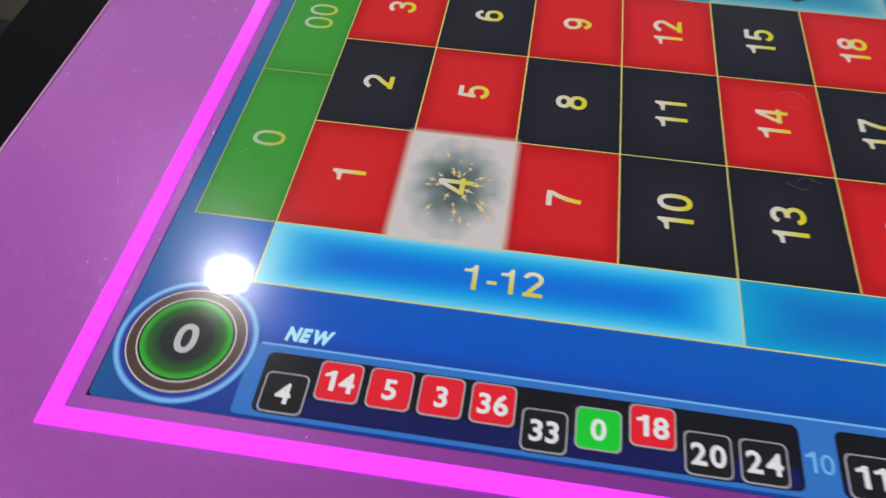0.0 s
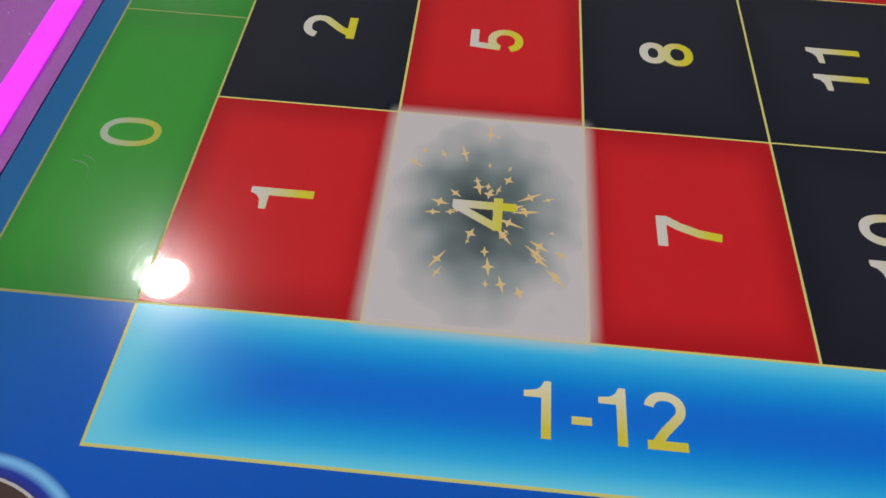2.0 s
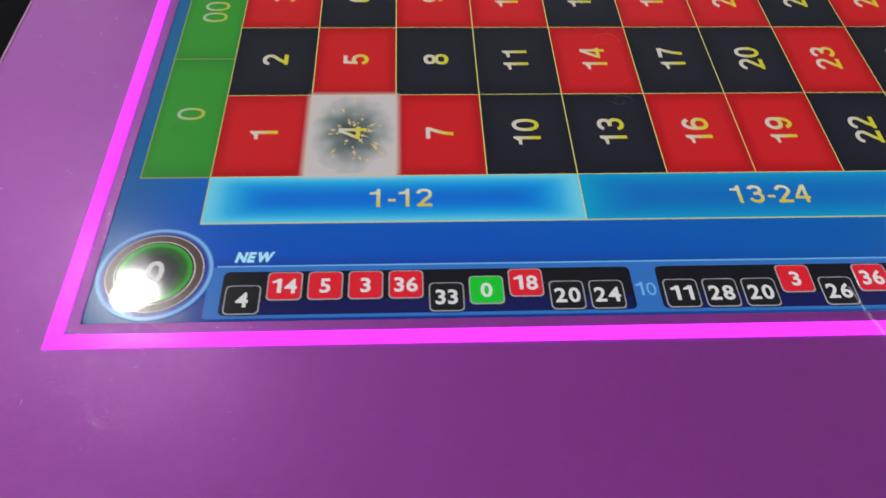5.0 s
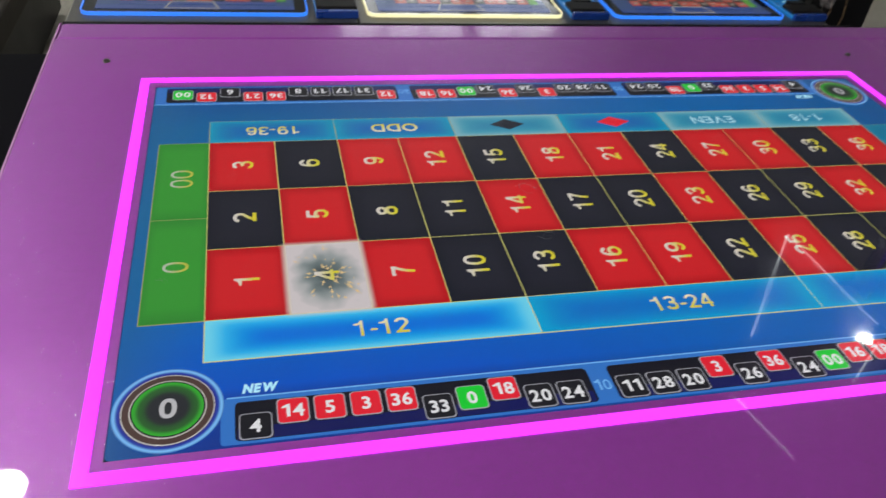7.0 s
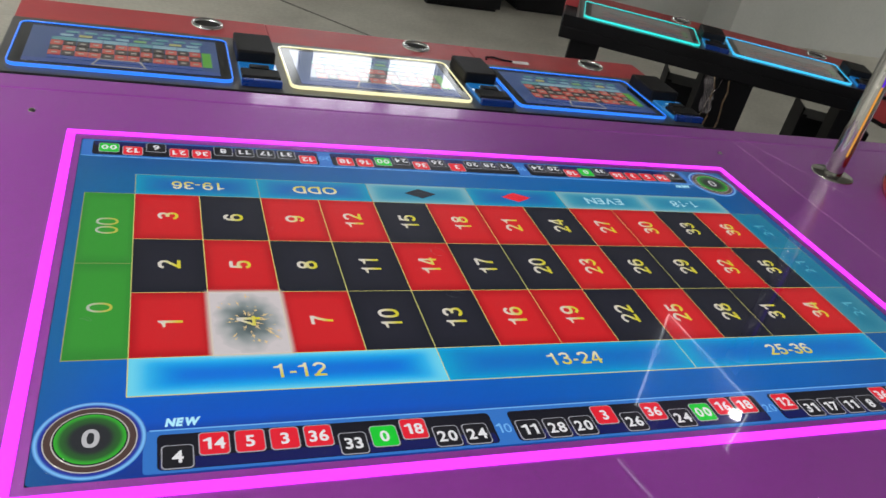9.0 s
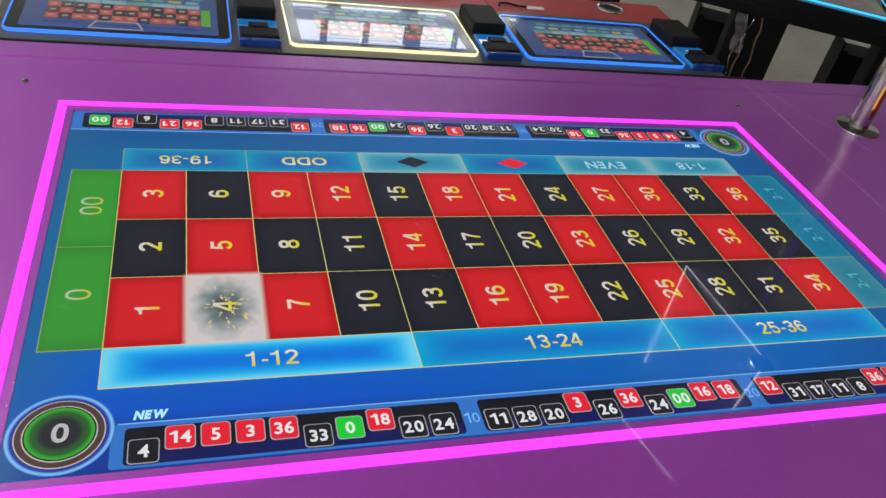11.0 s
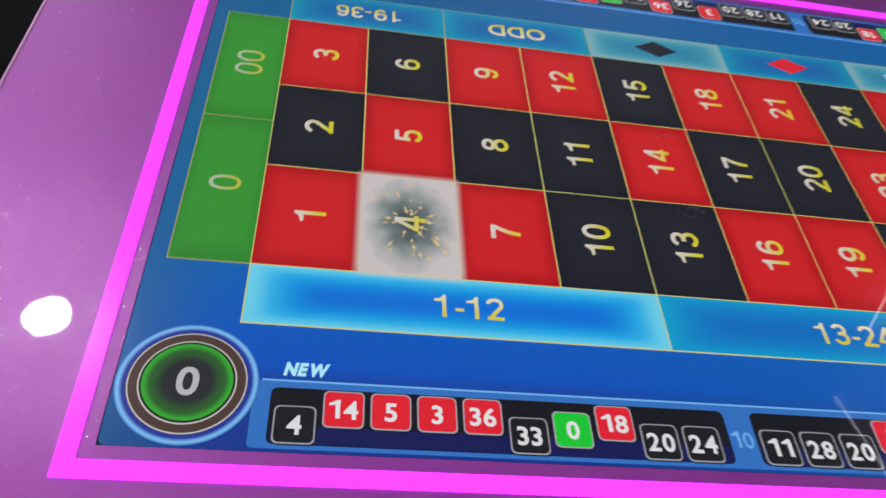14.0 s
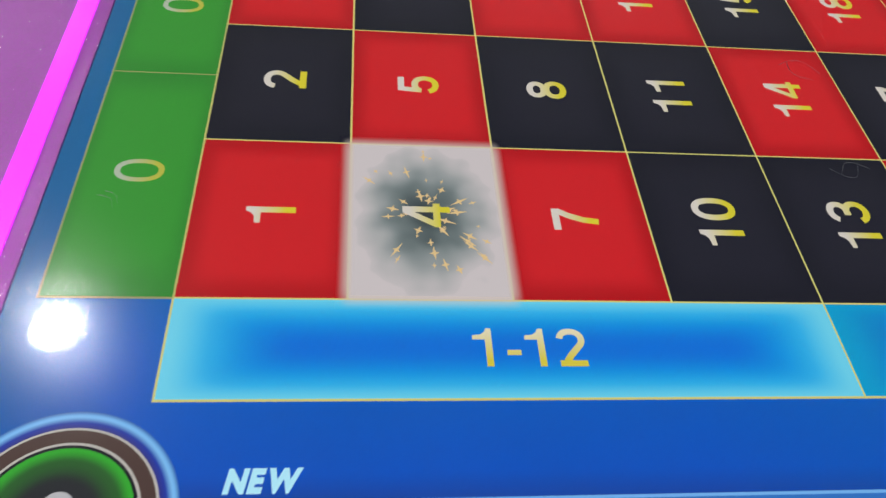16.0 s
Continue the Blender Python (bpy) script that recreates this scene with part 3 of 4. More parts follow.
def game_table():
    t = thing("game_table", 0.9, 0.165, FLOOR, "purple metallic roulette table with a large built-in display", "table")
    sx0, sx1, sy0, sy1 = -0.0733, 1.0400, -0.1507, 0.4795
    top = frame_ring([(LEFT, NEAR), (RIGHT, NEAR), (RIGHT, FAR - 0.060), (LEFT, FAR - 0.060)], [(sx0, sy0), (sx1, sy0), (sx1, sy1), (sx0, sy1)], -0.03, 0)
    part("tabletop", top, M["purple"], t, "glittering purple lacquered top")
    part("edge_panel", block(LEFT, FAR - 0.0580, -0.03, RIGHT, FAR, 0.0, 0.005, 3), M["purple_edge"], t, "purple lacquered edge strip")
    # the bevel's highlight, painted as a thin pale strip
    part("edge_highlight", block(LEFT - 0.004, NEAR, -0.03, LEFT - 0.0003, FAR, 0.0004, 0.0016, 3), M["bright_line"], t, "pale lilac strip for the highlight along the edge")
    part("seam", block(LEFT + 0.001, FAR - 0.0602, -0.03, RIGHT - 0.001, FAR - 0.0579, -0.0015), M["seam"], t, "dark joint")
    part("well", block(sx0 - 0.02, sy0 - 0.02, -0.05, sx1 + 0.02, sy1 + 0.02, -0.0305), M["black"], t, "black tray under the display")
    # two fine pale lines: a joint, and a thinner diagonal
    for a, b, w in (((1.190, 0.694), (1.176, -0.365), 0.0007), ((1.216, 0.672), (1.31, 0.412), 0.0004)):
        a, b = Vector((*a, 0)), Vector((*b, 0))
        d = (b - a).normalized()
        s = Vector((-d.y, d.x, 0)) * w
        part("joint", prism([(p.x, p.y) for p in (a - s, b - s, b + s, a + s)], 0.0, 0.0003), M["bright_line"], t, "fine pale line in the top")
    part("skirt", joined([block(LEFT + 0.04, NEAR + 0.04, FLOOR + 0.06, RIGHT - 0.04, NEAR + 0.05, -0.031), block(LEFT + 0.04, FAR - 0.05, FLOOR + 0.06, RIGHT - 0.04, FAR - 0.04, -0.031),
                          block(LEFT + 0.04, NEAR + 0.05, FLOOR + 0.06, LEFT + 0.05, FAR - 0.05, -0.031), block(RIGHT - 0.05, NEAR + 0.05, FLOOR + 0.06, RIGHT - 0.04, FAR - 0.05, -0.031)]),
         M["black"], t, "black side panels")
    part("plinth", block(LEFT + 0.08, NEAR + 0.08, FLOOR, RIGHT - 0.08, FAR - 0.08, FLOOR + 0.06, 0.004), M["black"], t, "black plinth")
    return t


game_table()


def dome_bolt(x, y):
    r = 0.0055
    solo("dome_bolt", turned([(0, 0.004), (r * 0.5, 0.0035), (r * 0.85, 0.002), (r, 0.0)], x, y, 20), M["steel"], "small steel dome bolt in the purple top", "bolt", "", True, "bolts in the tabletop")


dome_bolt(-0.146, 0.562)
dome_bolt(1.109, 0.572)


def led_frame():
    t = thing("led_frame", 0.48, 0.165, 0, "glowing magenta light strip round the display", "light strip")
    ox0, ox1, oy0, oy1 = -0.0945, 1.0655, -0.1725, 0.5055
    w = 0.0122
    z = 0.0012
    for pts in ([(ox0, oy0), (ox1, oy0), (ox1 - w, oy0 + w), (ox0 + w, oy0 + w)], [(ox1, oy0), (ox1, oy1), (ox1 - w, oy1 - w), (ox1 - w, oy0 + w)],
                [(ox1, oy1), (ox0, oy1), (ox0 + w, oy1 - w), (ox1 - w, oy1 - w)], [(ox0, oy1), (ox0, oy0), (ox0 + w, oy0 + w), (ox0 + w, oy1 - w)]):
        part("light_bar", prism(pts, 0.0002, z), M["strip"], t)


led_frame()

# ---- the display and its picture ----
CW, RH = 0.08, 0.1083
DX0, DX1, DY0, DY1 = -0.0728, 1.0395, -0.1502, 0.479
CX, CY = (DX0 + DX1) / 2, (DY0 + DY1) / 2
REDS = {1, 3, 5, 7, 9, 12, 14, 16, 18, 19, 21, 23, 25, 27, 30, 32, 34, 36}
L1, L2, L3 = 0.0003, 0.0006, 0.0009      # layers of the picture, metres over its ground


def display():
    d = thing("table_display", CX, CY, -0.03, "large flat display showing a roulette betting layout", "display")
    part("casing", block(DX0, DY0, -0.0304, DX1, DY1, -0.0008), M["gloss"], d, "black display rim")
    ground = plate_mesh("screen", (DX1 - DX0) * S / 2, (DY1 - DY0) * S / 2, M["display"], 0.0004, 0.006)
    local_part("screen", ground, d, CX, CY, -0.0006, 0, "glossy lit screen with a blue ground")
    z = -0.0003

    def field(name, x0, y0, x1, y1, mat, rim=0.0011, line="gold", r=0.0):
        """A field with its thin gold outline; returns the field."""
        cx, cy = (x0 + x1) / 2, (y0 + y1) / 2
        hx, hy = (x1 - x0) / 2, (y1 - y0) / 2
        key = (round(hx, 4), round(hy, 4), mat)
        if key not in FIELDS:
            FIELDS[key] = plate_mesh(name, (hx - rim / 2) * S, (hy - rim / 2) * S, M[mat], L2)
        if line:
            k2 = (round(hx, 4), round(hy, 4), line)
            if k2 not in FIELDS:
                FIELDS[k2] = plate_mesh("outline", (hx + rim / 2) * S, (hy + rim / 2) * S, M[line], L1)
            local_part("outline", FIELDS[k2], d, cx, cy, z)
        return local_part(name, FIELDS[key], d, cx, cy, z)

    up = radians(90)
    for c in range(12):
        for r in range(3):
            num = 3 * c + r + 1
            mat = "red_cell" if num in REDS else "black_cell"
            if num == 4:
                mat = "flash"
            f = field("number_field", c * CW, r * RH, (c + 1) * CW, (r + 1) * RH, mat)
            under("number", plain_number(str(num), 0.0322, M["digit"], 0.158), f, L3 + (0.0008 if num == 4 else 0), up)
    for text, y0, y1 in (("0", 0, 0.1645), ("00", 0.1645, 3 * RH)):
        f = field("zero_field", -0.0597, y0, 0, y1, "green_cell", line="dim_gold")
        under("number", plain_number(text, 0.0325, M["zero_digit"], 0.12), f, L3, up)
    for i, text in enumerate(("1-12", "13-24", "25-36")):
        f = field("dozen_field", i * 0.32, -0.0535, (i + 1) * 0.32, 0, "bar_lit" if i == 0 else "bar")
        under("lettering", plain_number(text, 0.0265, M["bar_text"], 0.155), f, L3, 0, 0.005)
    for i, (text, mat) in enumerate((("19-36", "bar_short"), ("ODD", "bar_short"), ("", "bar_pale"), ("", "bar_short"), ("EVEN", "bar_pale"), ("1-18", "bar_pale"))):
        f = field("chance_field", i * 0.16, 3 * RH, (i + 1) * 0.16, 0.3785, mat, line="dim_gold")
        if text:
            mat2 = M["pale_text" if i > 3 else "bar_text"]
            under("lettering", plain_number(text, 0.026, mat2, 0.15) if "-" in text else letter_mesh(text, 0.026, mat2, 0.02), f, L3, radians(180))
        else:
            me = bpy.data.meshes.new("diamond")
            b = prism([(-0.032, 0), (0, -0.0185), (0.032, 0), (0, 0.0185)], 0, 0.0002)
            b.to_mesh(me)
            b.free()
            me.materials.append(M["black_cell" if i == 2 else "tile_red"])
            under("diamond", me, f, L3, 0, 0, 0.002)
    for r in range(3):
        f = field("column_field", 0.96, r * RH, 1.024, (r + 1) * RH, "side_pale" if r == 0 else "side", line="dim_gold")
        under("lettering", letter_mesh("2-1", 0.024, M["dim_text"], 0.0), f, L3, up)
    # light spilling round the winning field, and its sparks
    spill = plate_mesh("spill", 0.0590, 0.0770, M["spill"], 0.0001)
    local_part("spill", spill, d, 1.5 * CW, 0.5 * RH, z + 0.0008 / S, 0, "white glow round the winning number")
    core = plate_mesh("flash", HX * 0.98, HY * 0.98, M["flash"], 0.0001)
    local_part("flash", core, d, 1.5 * CW, 0.5 * RH, z + 0.0011 / S, 0, "white flash with a dark blurred middle")
    rng = random.Random(4)
    for i in range(46):
        a, q = rng.uniform(0, 6.28), rng.uniform(0.008, 0.037)
        size = rng.uniform(0.0016, 0.0046)
        long = rng.uniform(0.8, 1.9)
        star = bpy.data.meshes.new("spark")
        shape = [(size * (long if k % 4 == 0 else 0.7 if k % 2 == 0 else 0.3) * math.cos(k * math.pi / 4), size * (0.7 if k % 2 == 0 else 0.3) * math.sin(k * math.pi / 4)) for k in range(8)]
        side = math.atan2(1.3 * math.sin(a), math.cos(a))
        b = prism([(px * math.cos(side) - py * math.sin(side), px * math.sin(side) + py * math.cos(side)) for px, py in shape], 0, 0.0001)
        b.to_mesh(star)
        b.free()
        star.materials.append(M["sparkle"])
        local_part("spark", star, d, 1.5 * CW + q * math.cos(a), 0.5 * RH + 1.3 * q * math.sin(a), z + 0.0014 / S)
    for side in range(2):
        score_strip(d, side, z)
    return d


FIELDS = {}
TILE, PITCH = 0.0272, 0.0312
RUNS = (("4", "14", "5", "3", "36", "33", "0", "18", "20", "24"), ("11", "28", "20", "3", "26", "36", "24", "00", "16", "18"),
        ("12", "31", "17", "11", "8", "36", "21", "6", "12", "00"))


def score_strip(d, side, z):
    """The row of past numbers along one long side; the far one is turned round."""
    turn = radians(180) * side

    def at(x, y):
        return (x, y) if side == 0 else (2 * CX - x, 2 * CY - y)

    def put(name, key, make, x, y, layer, label=""):
        if key not in FIELDS:
            FIELDS[key] = make()
        px, py = at(x, y)
        return local_part(name, FIELDS[key], d, px, py, z + layer / S, turn, label)

    put("tray_frame", "tray_frame", lambda: plate_mesh("tray_frame", 0.5115 * S, 0.0245 * S, M["tray_frame"], 0.0002, 0.004), 0.5265, -0.1235, 0.0)
    put("tray_line", "tray_line", lambda: plate_mesh("tray_line", 0.509 * S, 0.0007 * S, M["halo"], 0.0002), 0.529, -0.0985, 0.0003)
    for i, run in enumerate(RUNS):
        x0 = 0.0265 + 0.3395 * i
        put("tray", "tray", lambda: plate_mesh("tray", 0.1595 * S, 0.0205 * S, M["tray"], 0.0002, 0.006), x0 + 0.1595, -0.1245, 0.0003)
        put("tray_foot", "tray_foot", lambda: plate_mesh("tray_foot", 0.1575 * S, 0.0065 * S, M["bezel"], 0.0002, 0.004), x0 + 0.1595, -0.1380, 0.0005)
        if i:
            put("lettering", ("count", i), lambda: letter_mesh(str(10 * i), 0.0165, M["halo"], 0.0), x0 - 0.0105, -0.126, 0.0006)
        for k, text in enumerate(run):
            n = int(text)
            col = "tile_green" if n == 0 else ("tile_red" if n in REDS else "tile_black")
            y = {"tile_red": -0.1185, "tile_black": -0.1310, "tile_green": -0.1250}[col]
            x = x0 + 0.0032 + TILE / 2 + PITCH * k
            put("tile_shadow", "tile_shadow", lambda: plate_mesh("tile_shadow", TILE * S / 2, TILE * S / 2, M["tile_black"], 0.0001, 0.005), x + 0.0007, y - 0.0010, 0.0006)
            put("tile_rim", "tile_rim", lambda: plate_mesh("tile_rim", TILE * S / 2, TILE * S / 2, M["tile_rim"], 0.0002, 0.005), x, y, 0.0007)
            tile = put("number_tile", col, lambda: plate_mesh("number_tile", (TILE - 0.0020) * S / 2, (TILE - 0.0020) * S / 2, M[col], 0.0002, 0.0045), x, y, 0.0010)
            under("number", letter_mesh(text, 0.0175, M["white_text"], 0.026), tile, 0.0004)
    put("lettering", "new", lambda: letter_mesh("NEW", 0.0125, M["new_text"], 0.06, 0.22, 0.82), 0.0485, -0.0895, 0.0006)
    # the round dial
    dx, dy = -0.0272, -0.1038
    put("dial_halo", "dial_halo", lambda: disc_mesh("dial_halo", 0.0454 * S, dial_halo()), dx, dy, 0.0006, "soft blue glowing ring")
    for key, r, mat, layer in (("dial_silver", 0.0378, "silver", 0.0010), ("dial_bronze", 0.0368, "bronze", 0.0012), ("dial_line", 0.0312, "silver", 0.0014), ("dial_green", 0.0301, "tray", 0.0016)):
        put(key, key, lambda: disc_mesh(key, r * S, M[mat]), dx, dy, layer)
    core = put("dial_core", "dial_core", lambda: disc_mesh("dial_core", 0.0287 * S, dial_core()), dx, dy, 0.0018)
    under("number", plain_number("0", 0.0275, M["grey_text"], 0.19), core, 0.0004)


def dial_halo():
    """Deep blue next to the dial, a bright ring, then fading into the ground."""
    n = Nodes("dial_halo")
    sep = n.add("ShaderNodeSeparateXYZ")
    n.join(n.coords(), sep.inputs[0])
    r = n.math("SQRT", n.math("ADD", n.math("POWER", sep.outputs[0], 2.0), n.math("POWER", sep.outputs[1], 2.0)))
    r = n.math("DIVIDE", r, 0.0454 * S)
    return n.put(color=(0.005, 0.005, 0.006), rough=0.18, spec=0.22, coat=1.0, coat_rough=0.025,
                 glow=n.ramp(r, (0.83, (0.03, 0.03, 0.2)), (0.89, (0.012, 0.04, 0.36)), (0.945, (0.2, 0.5, 0.85)), (0.965, (0.16, 0.42, 0.78)), (1.0, (0.012, 0.08, 0.36)), mode="LINEAR"), strength=1.0)


def dial_core():
    n = Nodes("dial_core")
    ax, ay = n.add("ShaderNodeSeparateXYZ"), None
    n.join(n.coords(), ax.inputs[0])
    r = n.math("SQRT", n.math("ADD", n.math("POWER", ax.outputs[0], 2.0), n.math("POWER", ax.outputs[1], 2.0)))
    return n.put(color=(0.012, 0.012, 0.014), rough=0.09, glow=n.ramp(n.math("DIVIDE", r, 0.0287 * S), (0.5, (0.018, 0.02, 0.024)), (0.8, (0.02, 0.10, 0.02)), (0.98, (0.03, 0.36, 0.025)), mode="EASE"), strength=1.0)


def disc_mesh(name, r, mat, n=56):
    b = prism([(r * math.cos(2 * math.pi * i / n), r * math.sin(2 * math.pi * i / n)) for i in range(n)], 0, 0.0002)
    me = bpy.data.meshes.new(name)
    b.to_mesh(me)
    b.free()
    me.materials.append(mat)
    return me


display()


def scratch(x0, y0, x1, y1, bend):
    """A fine scuff in the front glass: a thin bowed line."""
    pts = []
    for k in range(9):
        t = k / 8
        o = bend * math.sin(math.pi * t)
        pts.append((x0 + (x1 - x0) * t - (y1 - y0) * o, y0 + (y1 - y0) * t + (x1 - x0) * o))
    out = [(x, y + 0.00012) for x, y in pts] + [(x, y - 0.00012) for x, y in reversed(pts)]
    solo("scratch", prism(out, 0.0012, 0.0013), M["scratch"], "fine pale scratch on the display glass", "scratch", "", False, "scratches on the glass")


scratch(0.365, 0.198, 0.392, 0.190, 0.35)
scratch(0.372, 0.202, 0.384, 0.183, -0.3)
scratch(0.362, 0.098, 0.382, 0.104, -0.5)
scratch(0.368, 0.093, 0.388, 0.099, 0.4)
scratch(-0.1766, -0.0531, -0.1633, -0.0633, 0.3)
scratch(-0.1640, -0.0630, -0.1672, -0.0687, -0.3)
scratch(-0.047, 0.063, -0.038, 0.054, 0.25)
scratch(-0.044, 0.066, -0.036, 0.058, 0.2)


# ---- the wheel end of the table ----
# glow colours that imitate coloured light mirrored in the pole
M["streak_violet"] = lit("streak_violet", (0.12, 0.015, 0.85), 0.8)
M["streak_amber"] = lit("streak_amber", (0.85, 0.36, 0.04), 0.8)


def steel_pole(x, y):
    p = thing("steel_pole", x, y, 0, "polished steel pole on a round flange on the table", "pole")
    part("flange", turned([(0, 0.004), (0.041, 0.004), (0.0435, 0.0025), (0.0435, 0.0)], x, y, 48), M["steel"], p, "round steel flange", True)
    # thin glowing rods stand in for the pole's violet and amber reflections
    part("reflection_streak", tube((x - 0.0062, y - 0.0178, 0.2), (x - 0.0062, y - 0.0178, 0.7), 0.0024, 6), M["streak_violet"], p, "thin glowing rod for a violet reflection on the pole")
    part("reflection_streak", tube((x - 0.0062, y - 0.0178, 0.05), (x - 0.0062, y - 0.0178, 0.2), 0.0022, 6), M["streak_amber"], p, "thin glowing rod for an amber reflection on the pole")
    part("tube", turned([(0.0185, 0.003), (0.0185, 1.05), (0, 1.05)], x, y, 40), M["steel"], p, "", True)


steel_pole(1.348, 0.503)


def wheel_base():
    w = thing("wheel_base", 1.65, 0.262, 0, "red lacquered round base of the roulette wheel", "wheel base")
    r = 0.288
    part("rim", turned([(0, 0.022), (r - 0.03, 0.022), (r - 0.008, 0.0205), (r - 0.002, 0.017), (r, 0.011), (r - 0.004, 0)], 1.65, 0.262, 96), M["red_gloss"], w, "", True)


wheel_base()


# this glow is added only to draw white lines in the reflections
M["line_glow"] = lit("reflected_line_glow", (0.9, 0.95, 1.0), EDGE_GLOW)
M["spot_lens"] = lit("spotlight_lens", (1.0, 0.97, 0.92), 120.0)
M["acrylic"] = worn("frosted_acrylic", (0.4, 0.42, 0.45), (0.48, 0.5, 0.52), (0.15, 0.3))
M["clear"] = worn("clear_acrylic", (0.7, 0.72, 0.75), (0.78, 0.8, 0.82), (0.1, 0.2))
M["clear"].node_tree.nodes["Principled BSDF"].inputs["Alpha"].default_value = 0.46
M["acrylic"].node_tree.nodes["Principled BSDF"].inputs["Alpha"].default_value = 1.0


def canopy():
    """An unseen canopy added over the wheel end; its glowing edges give reflected lines."""
    c = thing("added_canopy", 1.35, 0.35, 0.5, "unseen clear canopy on the pole, added for the lines reflected in the display", "canopy")
    z = 0.50
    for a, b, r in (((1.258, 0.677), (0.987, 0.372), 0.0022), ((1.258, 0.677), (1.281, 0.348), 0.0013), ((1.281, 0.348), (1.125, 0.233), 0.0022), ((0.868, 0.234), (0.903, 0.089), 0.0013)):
        part("glow_rod", tube((*a, z), (*b, z), r, 8), M["line_glow"], c, "added glowing rod that makes a reflected line")
    out = [(1.258, 0.677), (0.868, 0.234), (0.903, 0.089), (1.125, 0.233), (1.281, 0.348)]
    # sheet added for the paler area between the reflected lines
    part("clear_panel", prism(out, z + 0.003, z + 0.006), M["clear"], c, "clear sheet added for the paler reflected area")
    part("edge_band", prism([(1.125, 0.233), (1.148, 0.216), (1.318, 0.335), (1.292, 0.677), (1.258, 0.677), (1.274, 0.356)], z + 0.0065, z + 0.012), M["acrylic"], c, "frosted edge band")
    # two black pieces added to hide the spotlight's reflection from some viewpoints
    part("spot_blocker", prism([(1.281, 0.348), (1.279, 0.370), (1.19, 0.281)], z - 0.0012, z + 0.0025), M["black"], c, "unseen black blocker for the spotlight's reflection")
    part("spot_blocker_plate", prism([(1.238, 0.330), (1.244, 0.319), (1.284, 0.322), (1.287, 0.350), (1.282, 0.368), (1.242, 0.362)], z - 0.0026, z - 0.0014), M["black"], c, "unseen black plate that hides the spotlight's reflection")
    part("clamp", turned([(0.0188, z - 0.012), (0.026, z - 0.012), (0.026, z + 0.012), (0.0188, z + 0.012), (0.0188, z - 0.012)], 1.348, 0.503, 28), M["steel"], c, "steel clamp on the pole", True)
    part("arm", block(1.262, 0.495, z + 0.006, 1.332, 0.511, z + 0.012, 0.001), M["steel"], c, "steel arm")


canopy()


def arm_spotlight():
    """An unseen lamp added near the pole's head for the bright spot in the display."""
    s = thing("arm_spotlight", 1.348, 0.503, 0.92, "unseen spotlight on an arm, added for a bright spot in the display", "spotlight")
    part("arm", tube((1.364, 0.513, 0.94), (1.69, 0.69, 0.94), 0.008), M["steel"], s, "steel arm", True)
    part("housing", block(1.635, 0.665, 0.918, 1.765, 0.735, 0.945, 0.004), M["black"], s, "black lamp housing")
    part("lens", prism([(1.6985 + 0.029 * math.cos(k * math.pi / 12), 0.7005 + 0.026 * math.sin(k * math.pi / 12)) for k in range(24)], 0.915, 0.9178), M["spot_lens"], s, "glowing lens")


arm_spotlight()


# ---- rows of player consoles ----
def console_picture():
    """The small betting picture on a console: rows of red and dark squares over blue."""
    return lit("console_blue", (0.025, 0.07, 0.22), 0.9, 0.8)


M["console_blue"] = console_picture()
M["console_blank"] = lit("console_blank", (0.10, 0.085, 0.08), 0.9, 0.5)
for key, col in (("red", (0.46, 0.065, 0.04)), ("dark", (0.03, 0.022, 0.02)), ("green", (0.09, 0.36, 0.03)), ("pale", (0.20, 0.36, 0.42)), ("teal", (0.08, 0.26, 0.27)),
                 ("gold", (0.36, 0.36, 0.12)), ("leaf", (0.16, 0.34, 0.10)), ("line", (0.02, 0.06, 0.26))):
    M["console_" + key] = lit("console_" + key, col, 0.8)
    M["console_" + key + "_dim"] = lit("console_" + key + "_dim", tuple(0.05 + 0.35 * v for v in col), 0.7)
M["console_digit"] = lit("console_digit", (0.36, 0.34, 0.30), 0.8)
M["slot_glow"] = lit("slot_glow", (0.01, 0.17, 0.48), 0.8)
LIGHTS = {"blue": (0.03, 0.22, 1.0), "white": (0.95, 0.88, 0.5), "cyan": (0.05, 0.55, 1.0), "teal": (0.03, 0.75, 0.7)}
for key, col in LIGHTS.items():
    M["glow_" + key] = lit("led_" + key, col, 1.2)


